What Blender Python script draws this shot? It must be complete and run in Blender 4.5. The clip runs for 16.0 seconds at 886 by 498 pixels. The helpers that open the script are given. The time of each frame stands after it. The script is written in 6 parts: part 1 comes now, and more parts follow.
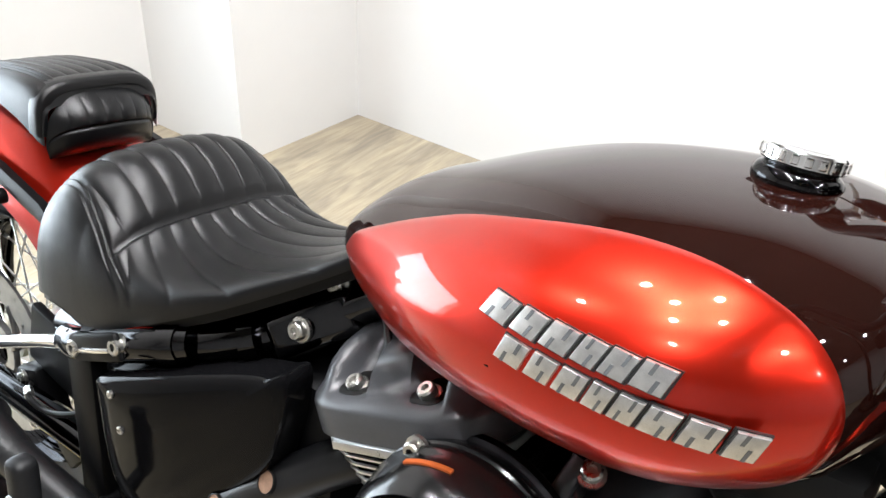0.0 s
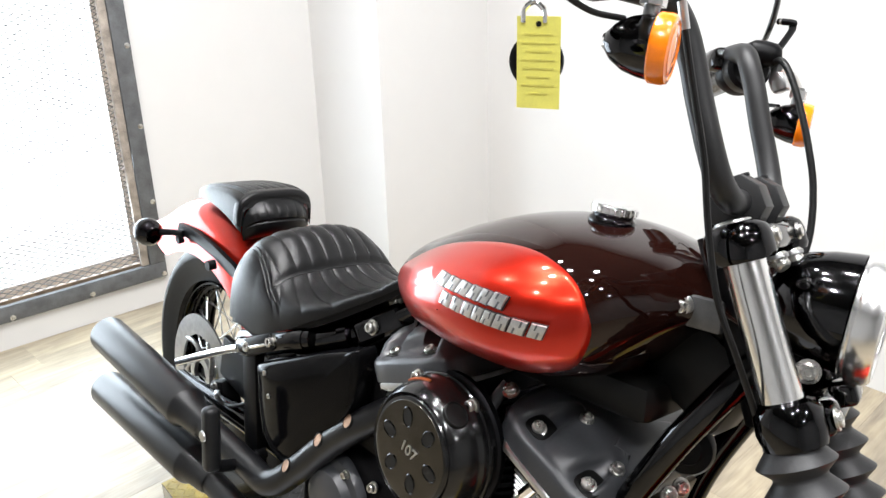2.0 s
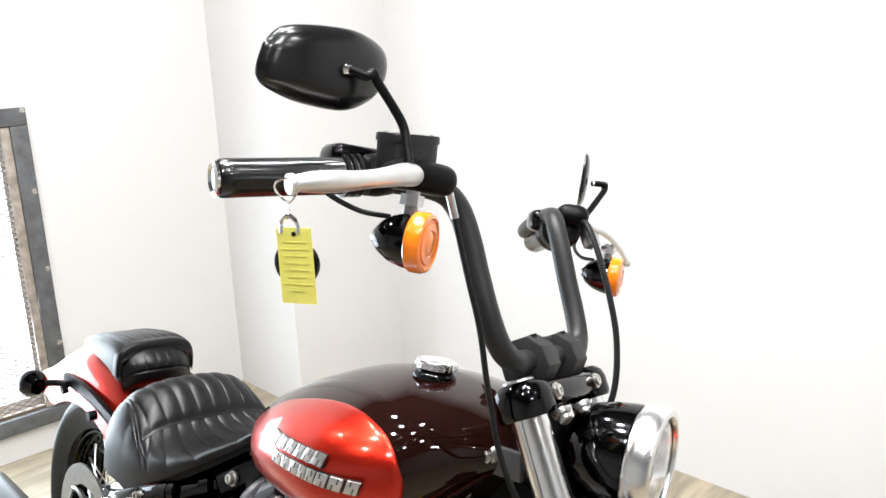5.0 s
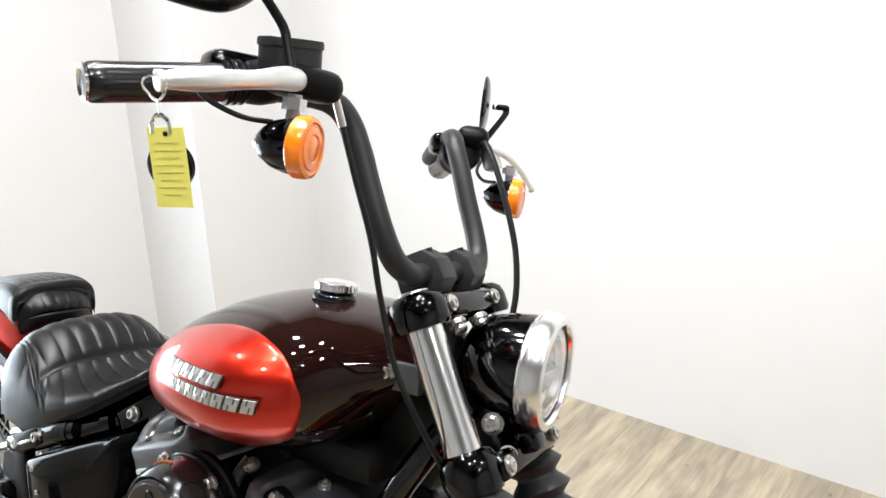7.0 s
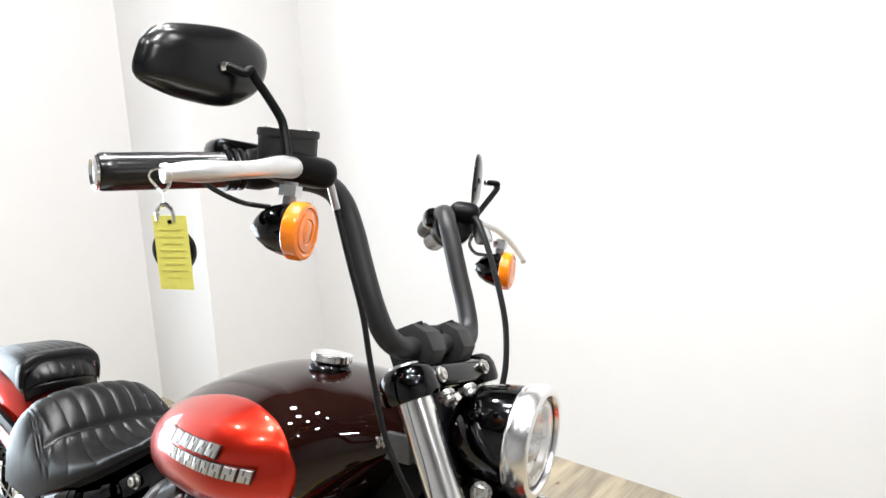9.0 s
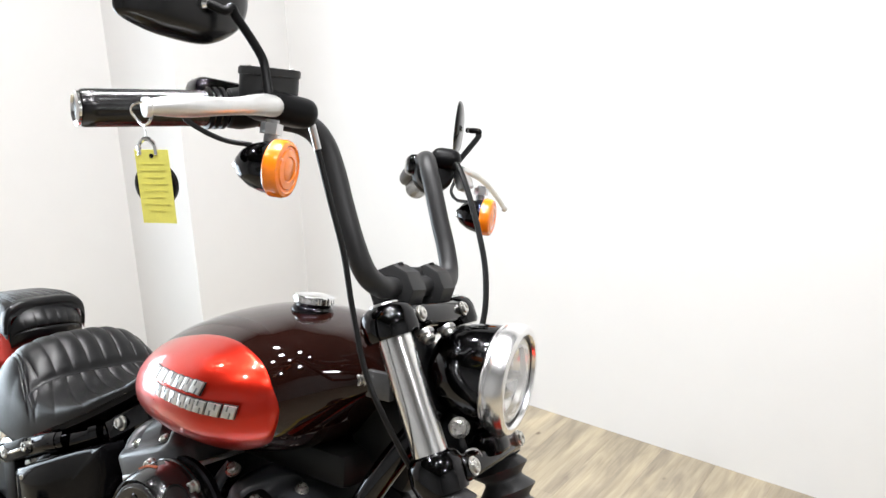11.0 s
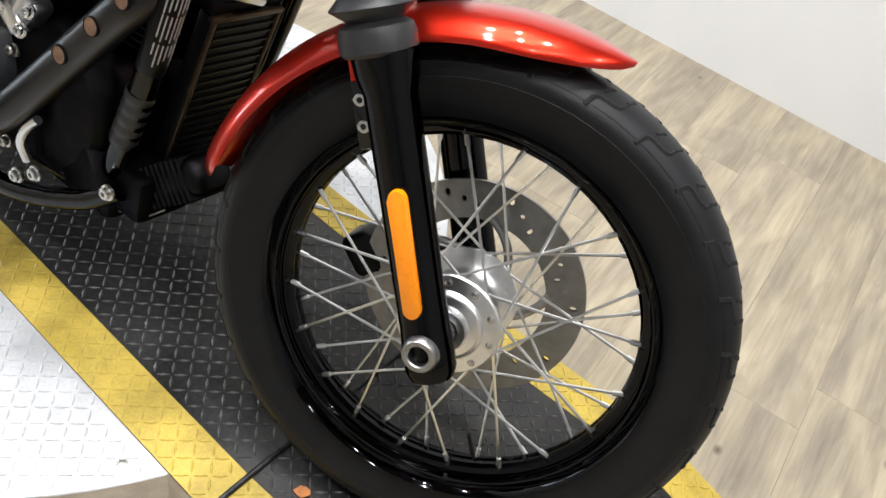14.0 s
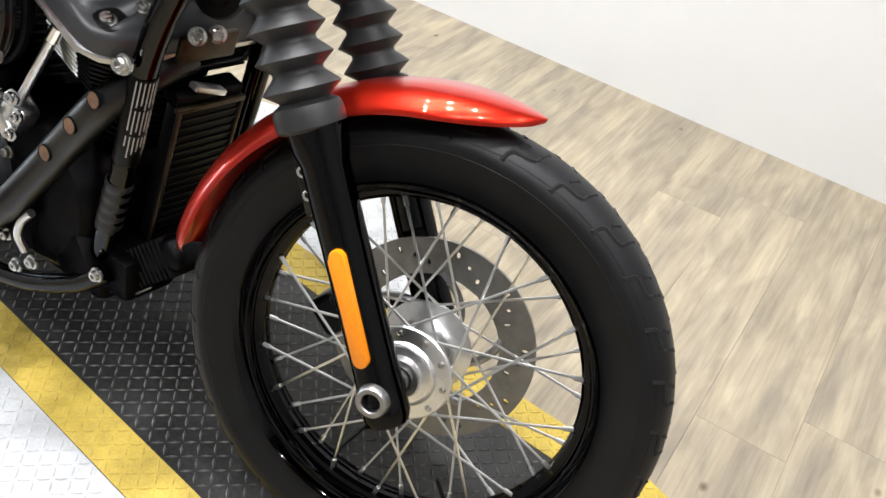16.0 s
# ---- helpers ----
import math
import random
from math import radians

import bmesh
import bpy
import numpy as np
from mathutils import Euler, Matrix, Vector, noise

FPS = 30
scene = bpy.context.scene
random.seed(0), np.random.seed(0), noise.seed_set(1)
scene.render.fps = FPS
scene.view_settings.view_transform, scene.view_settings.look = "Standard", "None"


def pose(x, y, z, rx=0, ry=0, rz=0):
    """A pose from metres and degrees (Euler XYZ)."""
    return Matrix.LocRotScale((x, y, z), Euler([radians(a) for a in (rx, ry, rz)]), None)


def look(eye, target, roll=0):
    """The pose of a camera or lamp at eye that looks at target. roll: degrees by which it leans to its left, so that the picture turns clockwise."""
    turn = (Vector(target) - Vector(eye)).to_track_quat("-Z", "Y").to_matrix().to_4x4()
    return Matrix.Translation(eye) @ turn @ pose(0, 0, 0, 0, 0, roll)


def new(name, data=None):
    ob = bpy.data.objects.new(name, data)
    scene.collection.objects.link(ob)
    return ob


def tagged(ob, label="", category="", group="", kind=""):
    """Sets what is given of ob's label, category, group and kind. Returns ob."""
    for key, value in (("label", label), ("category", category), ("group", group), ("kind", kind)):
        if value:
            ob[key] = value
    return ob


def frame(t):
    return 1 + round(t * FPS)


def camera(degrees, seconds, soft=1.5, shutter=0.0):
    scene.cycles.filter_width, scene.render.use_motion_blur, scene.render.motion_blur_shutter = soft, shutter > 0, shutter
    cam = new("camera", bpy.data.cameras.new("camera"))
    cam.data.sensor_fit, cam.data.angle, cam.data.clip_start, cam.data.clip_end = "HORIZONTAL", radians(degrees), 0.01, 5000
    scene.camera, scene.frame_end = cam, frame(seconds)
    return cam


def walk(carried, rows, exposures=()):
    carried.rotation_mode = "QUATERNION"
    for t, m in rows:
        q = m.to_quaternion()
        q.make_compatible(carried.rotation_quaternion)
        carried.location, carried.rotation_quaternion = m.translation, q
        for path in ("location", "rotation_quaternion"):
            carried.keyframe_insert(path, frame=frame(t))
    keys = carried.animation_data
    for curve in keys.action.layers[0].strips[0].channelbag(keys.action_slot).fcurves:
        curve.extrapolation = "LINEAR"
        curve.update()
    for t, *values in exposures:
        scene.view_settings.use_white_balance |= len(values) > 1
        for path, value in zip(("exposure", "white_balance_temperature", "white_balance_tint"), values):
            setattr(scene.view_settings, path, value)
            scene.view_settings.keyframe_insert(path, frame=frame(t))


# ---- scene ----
cam = camera(55.9, 16.0)
PATH = [
    (0, (-0.4396, -0.5228, 1.2193), (-1.4389, 0.8422, 0.1524), 2.98),
    (0.5, (-0.3868, -0.6781, 1.2872), (-1.6148, 0.5787, 0.3320), -0.12),
    (1, (-0.2142, -0.6842, 1.3273), (-1.7077, 0.3088, 0.4422), 0.45),
    (1.5, (-0.0308, -0.6813, 1.3402), (-1.5989, 0.3514, 0.6514), -0.72),
    (2, (0.0898, -0.7888, 1.3431), (-1.3232, 0.4125, 0.5946), -1.60),
    (2.5, (0.1582, -0.7965, 1.4248), (-1.3074, 0.4533, 0.8863), -1.43),
    (3, (0.2157, -0.7398, 1.4578), (-1.3531, 0.3971, 0.9614), -1.69),
    (3.5, (0.2225, -0.7473, 1.4623), (-1.3523, 0.4014, 1.0147), -2.18),
    (4, (0.2354, -0.7527, 1.4688), (-1.2898, 0.4724, 1.0532), -2.01),
    (4.5, (0.2469, -0.7313, 1.4617), (-1.2029, 0.5802, 1.0398), -2.18),
    (5, (0.2590, -0.7142, 1.4334), (-1.1258, 0.6396, 0.9339), -2.26),
    (5.2, (0.2632, -0.7135, 1.4249), (-1.1080, 0.6471, 0.9066), -2.10),
    (7.3, (0.2995, -0.6874, 1.3756), (-0.9301, 0.7693, 0.7707), -2.16),
    (7.5, (0.3047, -0.6864, 1.3791), (-0.9215, 0.7796, 0.7897), -2.01),
    (8, (0.3243, -0.6950, 1.3925), (-0.9286, 0.7717, 0.8641), -2.13),
    (8.2, (0.3280, -0.6985, 1.3980), (-0.9315, 0.7684, 0.8987), -2.16),
    (8.5, (0.3331, -0.7036, 1.4033), (-0.9359, 0.7635, 0.9163), -2.21),
    (8.7, (0.3356, -0.7067, 1.4106), (-0.9402, 0.7612, 0.9441), -2.26),
    (10.8, (0.3610, -0.7267, 1.3949), (-0.8920, 0.7509, 0.8980), -2.25),
    (11, (0.3608, -0.7253, 1.3897), (-0.8746, 0.7456, 0.8326), -1.82),
    (11.5, (0.3452, -0.6992, 1.3328), (-0.8423, 0.7415, 0.6156), -0.72),
    (12, (0.3259, -0.6773, 1.2869), (-0.7915, 0.7394, 0.4242), 1.81),
    (12.5, (0.3054, -0.6640, 1.2270), (-0.7376, 0.7071, 0.2110), 4.92),
    (13, (0.2907, -0.6593, 1.1766), (-0.6570, 0.6777, 0.0301), 9.06),
    (13.5, (0.2949, -0.6547, 1.1315), (-0.5250, 0.6613, -0.1319), 12.72),
    (14, (0.3039, -0.6491, 1.0860), (-0.3850, 0.6407, -0.2784), 15.40),
    (14.5, (0.3228, -0.6568, 1.0558), (-0.2602, 0.6392, -0.3515), 17.41),
    (15, (0.3394, -0.7034, 1.0573), (-0.1845, 0.6356, -0.3329), 15.01),
    (15.5, (0.3525, -0.7409, 1.0825), (-0.1253, 0.6190, -0.3040), 13.29),
    (16, (0.4300, -0.6420, 1.1390), (-0.4122, 0.6704, -0.1134), 8.37),
]
walk(cam, [(t, look(eye, target, roll)) for t, eye, target, roll in PATH], [(0.0, 0.08), (0.7, 0.0), (1.5, -0.09), (5.0, -0.11), (7.5, -0.16), (11.5, -0.16), (12.5, -0.22), (13.5, -0.26), (14.6, -0.18), (16.0, -0.10)])

# ---- light: white showroom, ceiling panels and spots, daylight behind the mesh window ----
world = bpy.data.worlds.new("world")
scene.world = world
world.use_nodes = True
wn = world.node_tree.nodes
sky = wn.new("ShaderNodeTexSky")
sky.sky_type, sky.sun_disc = "NISHITA", False
sky.sun_elevation, sky.sun_rotation = radians(40), radians(-70)
world.node_tree.links.new(sky.outputs[0], wn["Background"].inputs[0])
wn["Background"].inputs[1].default_value = 0.1

FLOOR_Z, CEIL_Z = -0.08, 2.95
WALL_X, WALL_Y, EAST_X, SOUTH_Y = -2.97, 1.69, 3.2, -3.4


def area(name, m, sx, sy, watts, colour=(1, 1, 1)):
    lamp = bpy.data.lights.new(name, "AREA")
    lamp.shape, lamp.size, lamp.size_y, lamp.energy, lamp.color = "RECTANGLE", sx, sy, watts, colour
    ob = new(name, lamp)
    ob.matrix_world = m
    return ob


def disc_lamp(name, m, size, watts, colour=(1, 1, 1)):
    lamp = bpy.data.lights.new(name, "AREA")
    lamp.shape, lamp.size, lamp.energy, lamp.color = "DISK", size, watts, colour
    ob = new(name, lamp)
    ob.matrix_world = m
    return ob


for lx, ly, watts in ((-1.55, 0.40, 22), (-1.10, 0.08, 24), (-0.72, 0.40, 22), (-0.95, -0.38, 24), (-0.42, -0.10, 24), (0.0, 0.25, 22), (-0.70, -1.15, 22), (0.45, -1.10, 26), (1.5, 0.5, 24), (2.3, -0.6, 24), (-2.1, -0.5, 24), (0.7, -0.35, 22)):
    disc_lamp("ceiling_spot", pose(lx, ly, CEIL_Z - 0.03), 0.10, watts, (0.985, 0.985, 1.0))
# daylight in the mesh window
area("window_daylight", look((WALL_X + 0.03, -0.33, 0.62), (0, -0.33, 0.3)), 1.4, 1.05, 40, (0.76, 0.89, 1.0))

# ---- materials ----


def mat(name, colour, rough=0.5, metal=0.0, coat=0.0, vary=0.08, scale=8.0, bump=0.0, bump_scale=200.0, rough_vary=0.08, dark=None, spec=0.5, tint=1.0):
    m = bpy.data.materials.new(name)
    m.use_nodes = True
    nt = m.node_tree
    bs = nt.nodes["Principled BSDF"]
    bs.inputs["Roughness"].default_value, bs.inputs["Metallic"].default_value = rough, metal
    bs.inputs["Coat Weight"].default_value, bs.inputs["Coat Roughness"].default_value = coat, 0.03
    bs.inputs["Specular IOR Level"].default_value = spec
    bs.inputs["Specular Tint"].default_value = (tint, tint, tint, 1)
    tc = nt.nodes.new("ShaderNodeTexCoord")
    n1 = nt.nodes.new("ShaderNodeTexNoise")
    n1.inputs["Scale"].default_value, n1.inputs["Detail"].default_value = scale, 5
    nt.links.new(tc.outputs["Object"], n1.inputs["Vector"])
    n2 = nt.nodes.new("ShaderNodeTexNoise")
    n2.inputs["Scale"].default_value, n2.inputs["Detail"].default_value = scale * 14, 3
    nt.links.new(tc.outputs["Object"], n2.inputs["Vector"])
    add = nt.nodes.new("ShaderNodeMath")
    add.operation = "MULTIPLY_ADD"
    add.inputs[1].default_value, add.inputs[2].default_value = 0.35, 0.0
    nt.links.new(n2.outputs["Fac"], add.inputs[0])
    tot = nt.nodes.new("ShaderNodeMath")
    tot.operation = "MULTIPLY_ADD"
    tot.inputs[1].default_value = 0.65
    nt.links.new(n1.outputs["Fac"], tot.inputs[0])
    nt.links.new(add.outputs[0], tot.inputs[2])
    ramp = nt.nodes.new("ShaderNodeValToRGB")
    lo = dark or tuple(c * (1 - 2.2 * vary) for c in colour)
    hi = tuple(min(1, c * (1 + 1.2 * vary)) for c in colour)
    ramp.color_ramp.elements[0].position, ramp.color_ramp.elements[1].position = 0.3, 0.7
    ramp.color_ramp.elements[0].color, ramp.color_ramp.elements[1].color = (*lo, 1), (*hi, 1)
    nt.links.new(tot.outputs[0], ramp.inputs[0])
    nt.links.new(ramp.outputs[0], bs.inputs["Base Color"])
    rr = nt.nodes.new("ShaderNodeMapRange")
    rr.inputs[3].default_value, rr.inputs[4].default_value = max(0.02, rough - rough_vary), min(1, rough + rough_vary)
    nt.links.new(tot.outputs[0], rr.inputs[0])
    nt.links.new(rr.outputs[0], bs.inputs["Roughness"])
    if bump:
        bn = nt.nodes.new("ShaderNodeTexNoise")
        bn.inputs["Scale"].default_value, bn.inputs["Detail"].default_value = bump_scale, 4
        nt.links.new(tc.outputs["Object"], bn.inputs["Vector"])
        bp = nt.nodes.new("ShaderNodeBump")
        bp.inputs["Strength"].default_value, bp.inputs["Distance"].default_value = bump, 0.002
        nt.links.new(bn.outputs["Fac"], bp.inputs["Height"])
        nt.links.new(bp.outputs[0], bs.inputs["Normal"])
    return m


M_WALL = mat("white_wall_paint", (0.655, 0.65, 0.64), 0.6, vary=0.012, scale=0.7, bump=0.10, bump_scale=90)
# unseen ceiling, its colour darkened so black parts reflect less light
M_CEIL = mat("darkened_ceiling", (0.12, 0.12, 0.12), 0.8, vary=0.03)
# grey of the unseen walls stands for a dim room, darkening reflections
M_DIMROOM = mat("dim_room_wall", (0.33, 0.33, 0.33), 0.7, vary=0.05, scale=2)
M_RED = mat("candy_red_paint", (0.52, 0.021, 0.009), 0.30, metal=0.85, coat=0.65, spec=0.08, vary=0.01, scale=300, rough_vary=0.0)
M_MAROON = mat("dark_maroon_paint", (0.0095, 0.0025, 0.0017), 0.42, metal=0.0, spec=0.0, coat=1.0, vary=0.05, scale=300, rough_vary=0.03)
M_MAROON.node_tree.nodes["Principled BSDF"].inputs["Coat IOR"].default_value = 1.45
M_GLOSS = mat("gloss_black", (0.045, 0.045, 0.047), 0.08, metal=1.0, tint=0.8, vary=0.1, rough_vary=0.04)
M_SLIDER = mat("slider_gloss_black", (0.024, 0.024, 0.026), 0.05, metal=1.0, tint=0.6, vary=0.1, rough_vary=0.03)
M_SATIN = mat("satin_black", (0.0026, 0.0026, 0.003), 0.38, spec=0.14, vary=0.12, scale=30, bump=0.05)
M_MATTE = mat("wrinkle_black", (0.019, 0.019, 0.021), 0.40, metal=1.0, tint=0.35, vary=0.15, scale=40, bump=0.25, bump_scale=900)
M_EXH = mat("exhaust_black_ceramic", (0.0045, 0.0046, 0.0052), 0.36, spec=0.5, vary=0.1, scale=12, bump=0.05, bump_scale=400)
M_ROCK = mat("rocker_grey_satin", (0.043, 0.045, 0.050), 0.36, spec=0.55, vary=0.1, scale=20, bump=0.1, bump_scale=500)
M_LUG = mat("dark_grey_bracket", (0.10, 0.10, 0.102), 0.34, metal=0.6, vary=0.12, scale=40)
M_BAR = mat("bar_satin_black", (0.016, 0.016, 0.0165), 0.42, spec=0.3, vary=0.12, scale=30, bump=0.05)
M_COVER = mat("side_cover_black", (0.003, 0.003, 0.0034), 0.10, spec=0.08, vary=0.1, scale=10, rough_vary=0.03)
M_AIRBOX = mat("air_cleaner_black", (0.0045, 0.0045, 0.0048), 0.17, spec=0.5, vary=0.1, scale=20, rough_vary=0.02)
M_FACE = mat("dark_polished_plate", (0.085, 0.080, 0.072), 0.20, metal=1.0, vary=0.12, scale=30, rough_vary=0.05)
M_LABEL = mat("pale_label_print", (0.42, 0.41, 0.38), 0.5, vary=0.25, scale=160)
M_RUBBER = mat("tyre_rubber", (0.0068, 0.0071, 0.0080), 0.48, spec=0.27, vary=0.2, scale=25, bump=0.12, bump_scale=300)
M_BOOT = mat("boot_rubber", (0.020, 0.020, 0.0213), 0.45, spec=0.4, vary=0.2, scale=25, bump=0.08, bump_scale=300)
M_LEATHER = mat("black_leather", (0.0016, 0.0016, 0.002), 0.34, spec=0.33, vary=0.15, scale=30, bump=0.16, bump_scale=700, rough_vary=0.02)
M_CHROME = mat("chrome", (0.88, 0.88, 0.88), 0.10, metal=1.0, vary=0.02, rough_vary=0.03)
M_HUB = mat("satin_bright_alloy", (0.88, 0.88, 0.87), 0.30, metal=1.0, vary=0.05, scale=80)
M_BEZEL = mat("satin_chrome_bezel", (0.93, 0.93, 0.93), 0.24, metal=1.0, vary=0.02, rough_vary=0.03)
M_ALU = mat("machined_aluminium", (0.66, 0.66, 0.66), 0.3, metal=1.0, vary=0.06, scale=60)
M_WARM = mat("heat_tinted_steel", (0.36, 0.22, 0.15), 0.5, metal=0.8, vary=0.2, scale=90)
M_STEEL = mat("brushed_steel", (0.40, 0.40, 0.40), 0.34, metal=1.0, vary=0.12, scale=60)
M_DISC = mat("dark_disc_steel", (0.30, 0.295, 0.285), 0.36, metal=1.0, vary=0.12, scale=60)
M_POLISH = mat("polished_cover", (0.94, 0.94, 0.93), 0.19, metal=1.0, vary=0.03, scale=60, rough_vary=0.04)
M_ZINC = mat("zinc_bolt", (0.62, 0.61, 0.58), 0.28, metal=1.0, vary=0.08, scale=80)
M_AMBER = mat("amber_plastic", (0.95, 0.225, 0.004), 0.18, coat=0.6, vary=0.06, scale=120)
M_AMBER.node_tree.nodes["Principled BSDF"].inputs["Transmission Weight"].default_value = 0.08
M_REFL = mat("amber_reflector", (0.95, 0.28, 0.004), 0.22, coat=0.4, vary=0.05, scale=200)
M_YELLOW = mat("yellow_card", (0.84, 0.79, 0.17), 0.7, vary=0.05, scale=60)
M_INK = mat("printed_ink", (0.72, 0.66, 0.14), 0.7, vary=0.1)
M_TAPE = mat("yellow_floor_paint", (0.53, 0.385, 0.062), 0.5, vary=0.16, scale=18, bump=0.1)
M_MAT = mat("dark_painted_treadplate", (0.034, 0.033, 0.032), 0.45, metal=0.3, vary=0.45, scale=9, bump=0.1)
M_MATWORN = mat("worn_tread_tops", (0.100, 0.099, 0.097), 0.40, metal=0.5, vary=0.3, scale=40)
M_TREAD = mat("silver_treadplate", (0.60, 0.61, 0.62), 0.42, metal=0.45, vary=0.12, scale=14, bump=0.1)
M_ROD = mat("worn_steel_rod", (0.05, 0.05, 0.05), 0.4, metal=0.8, vary=0.4, scale=80)
M_FRAME = mat("grey_painted_wood_frame", (0.10, 0.105, 0.11), 0.5, vary=0.3, scale=20, dark=(0.05, 0.05, 0.052), bump=0.3, bump_scale=60)
M_TIMBER = mat("bare_timber", (0.20, 0.14, 0.09), 0.6, vary=0.3, scale=20)
M_BOARD = mat("weathered_board", (0.34, 0.295, 0.25), 0.6, vary=0.3, scale=25)
M_MESH = mat("expanded_steel_mesh", (0.10, 0.10, 0.10), 0.6, metal=0.2, vary=0.1)
M_EMBLEM = mat("emblem_chrome", (0.74, 0.74, 0.73), 0.34, metal=1.0, vary=0.12, scale=120)
M_DARKMETAL = mat("dark_metal", (0.06, 0.06, 0.062), 0.35, metal=0.8, vary=0.2, scale=50)
M_GLASSY = mat("lamp_cell", (0.55, 0.55, 0.56), 0.16, metal=1.0, vary=0.05, scale=60)
M_BADGEDARK = mat("badge_grey", (0.20, 0.21, 0.22), 0.4, metal=0.8, vary=0.15, scale=90)
M_PALEWOOD = mat("pale_plywood_edge", (0.70, 0.63, 0.52), 0.6, vary=0.12, scale=30, bump=0.1)
M_LEVER = mat("satin_cast_lever", (0.80, 0.80, 0.79), 0.42, metal=1.0, vary=0.04, scale=60)
M_SHELL = mat("mirror_shell_black", (0.0035, 0.0035, 0.004), 0.22, spec=0.5, vary=0.1, scale=30, rough_vary=0.04)
M_BRONZE = mat("worn_bronze_bracket", (0.06, 0.042, 0.025), 0.42, metal=0.8, vary=0.3, scale=60)
M_CABLE = mat("cable_sheath", (0.004, 0.004, 0.004), 0.45, spec=0.25, vary=0.2)


def glass_mat(name, rough=0.02, tint=(1, 1, 1)):
    m = bpy.data.materials.new(name)
    m.use_nodes = True
    bs = m.node_tree.nodes["Principled BSDF"]
    bs.inputs["Base Color"].default_value = (*tint, 1)
    bs.inputs["Roughness"].default_value, bs.inputs["Transmission Weight"].default_value, bs.inputs["IOR"].default_value = rough, 1.0, 1.45
    return m


M_GLASS = glass_mat("clear_lens")


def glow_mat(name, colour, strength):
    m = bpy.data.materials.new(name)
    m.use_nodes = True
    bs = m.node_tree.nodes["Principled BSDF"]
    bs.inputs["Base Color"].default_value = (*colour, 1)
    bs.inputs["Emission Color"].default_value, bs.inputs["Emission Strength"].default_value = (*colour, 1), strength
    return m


M_OUTSIDE = glow_mat("bright_daylight_outside", (0.93, 0.97, 1.0), 2.6)
# ground and post outside glow by emission in place of sunlight on them
M_KERBGLOW = glow_mat("glowing_ground_outside", (0.96, 0.98, 1.0), 0.98)
M_OUTPOST = glow_mat("glowing_orange_post_outside", (1.0, 0.80, 0.62), 0.85)


def plank_mat():
    m = bpy.data.materials.new("wood_vinyl_plank")
    m.use_nodes = True
    nt = m.node_tree
    bs = nt.nodes["Principled BSDF"]
    bs.inputs["Roughness"].default_value = 0.42
    tc = nt.nodes.new("ShaderNodeTexCoord")
    oi = nt.nodes.new("ShaderNodeObjectInfo")
    off = nt.nodes.new("ShaderNodeVectorMath")
    off.operation = "MULTIPLY_ADD"
    off.inputs[1].default_value = (37, 53, 11)
    comb = nt.nodes.new("ShaderNodeCombineXYZ")
    for k in range(3):
        nt.links.new(oi.outputs["Random"], comb.inputs[k])
    nt.links.new(comb.outputs[0], off.inputs[0])
    nt.links.new(tc.outputs["Object"], off.inputs[2])
    mp = nt.nodes.new("ShaderNodeMapping")
    mp.inputs["Scale"].default_value = (9, 2.2, 1)
    nt.links.new(off.outputs[0], mp.inputs["Vector"])
    n1 = nt.nodes.new("ShaderNodeTexNoise")
    n1.inputs["Scale"].default_value, n1.inputs["Detail"].default_value, n1.inputs["Distortion"].default_value = 1.6, 9, 1.3
    nt.links.new(mp.outputs[0], n1.inputs["Vector"])
    mp2 = nt.nodes.new("ShaderNodeMapping")
    mp2.inputs["Scale"].default_value = (8, 1.5, 1)
    nt.links.new(off.outputs[0], mp2.inputs["Vector"])
    n2 = nt.nodes.new("ShaderNodeTexNoise")
    n2.inputs["Scale"].default_value, n2.inputs["Detail"].default_value, n2.inputs["Distortion"].default_value = 1.7, 7, 0.9
    nt.links.new(mp2.outputs[0], n2.inputs["Vector"])
    r1 = nt.nodes.new("ShaderNodeValToRGB")
    e = r1.color_ramp.elements
    e[0].position, e[1].position = 0.28, 0.72
    e[0].color, e[1].color = (0.262, 0.226, 0.175, 1), (0.410, 0.353, 0.257, 1)
    mid = r1.color_ramp.elements.new(0.5)
    mid.color = (0.352, 0.303, 0.222, 1)
    nt.links.new(n1.outputs["Fac"], r1.inputs[0])
    r2 = nt.nodes.new("ShaderNodeValToRGB")
    r2.color_ramp.elements[0].position, r2.color_ramp.elements[1].position = 0.35, 0.65
    r2.color_ramp.elements[0].color, r2.color_ramp.elements[1].color = (0.78, 0.775, 0.78, 1), (1.10, 1.09, 1.05, 1)
    nt.links.new(n2.outputs["Fac"], r2.inputs[0])
    mx = nt.nodes.new("ShaderNodeMix")
    mx.data_type, mx.blend_type = "RGBA", "MULTIPLY"
    mx.inputs["Factor"].default_value = 1.0
    nt.links.new(r1.outputs[0], mx.inputs["A"])
    nt.links.new(r2.outputs[0], mx.inputs["B"])
    hv = nt.nodes.new("ShaderNodeHueSaturation")
    mr = nt.nodes.new("ShaderNodeMapRange")
    mr.inputs[3].default_value, mr.inputs[4].default_value = 0.95, 1.04
    nt.links.new(oi.outputs["Random"], mr.inputs[0])
    nt.links.new(mr.outputs[0], hv.inputs["Value"])
    # fine dark grain streaks and scattered knots
    mp3 = nt.nodes.new("ShaderNodeMapping")
    mp3.inputs["Scale"].default_value = (110, 5, 1)
    nt.links.new(off.outputs[0], mp3.inputs["Vector"])
    n3 = nt.nodes.new("ShaderNodeTexNoise")
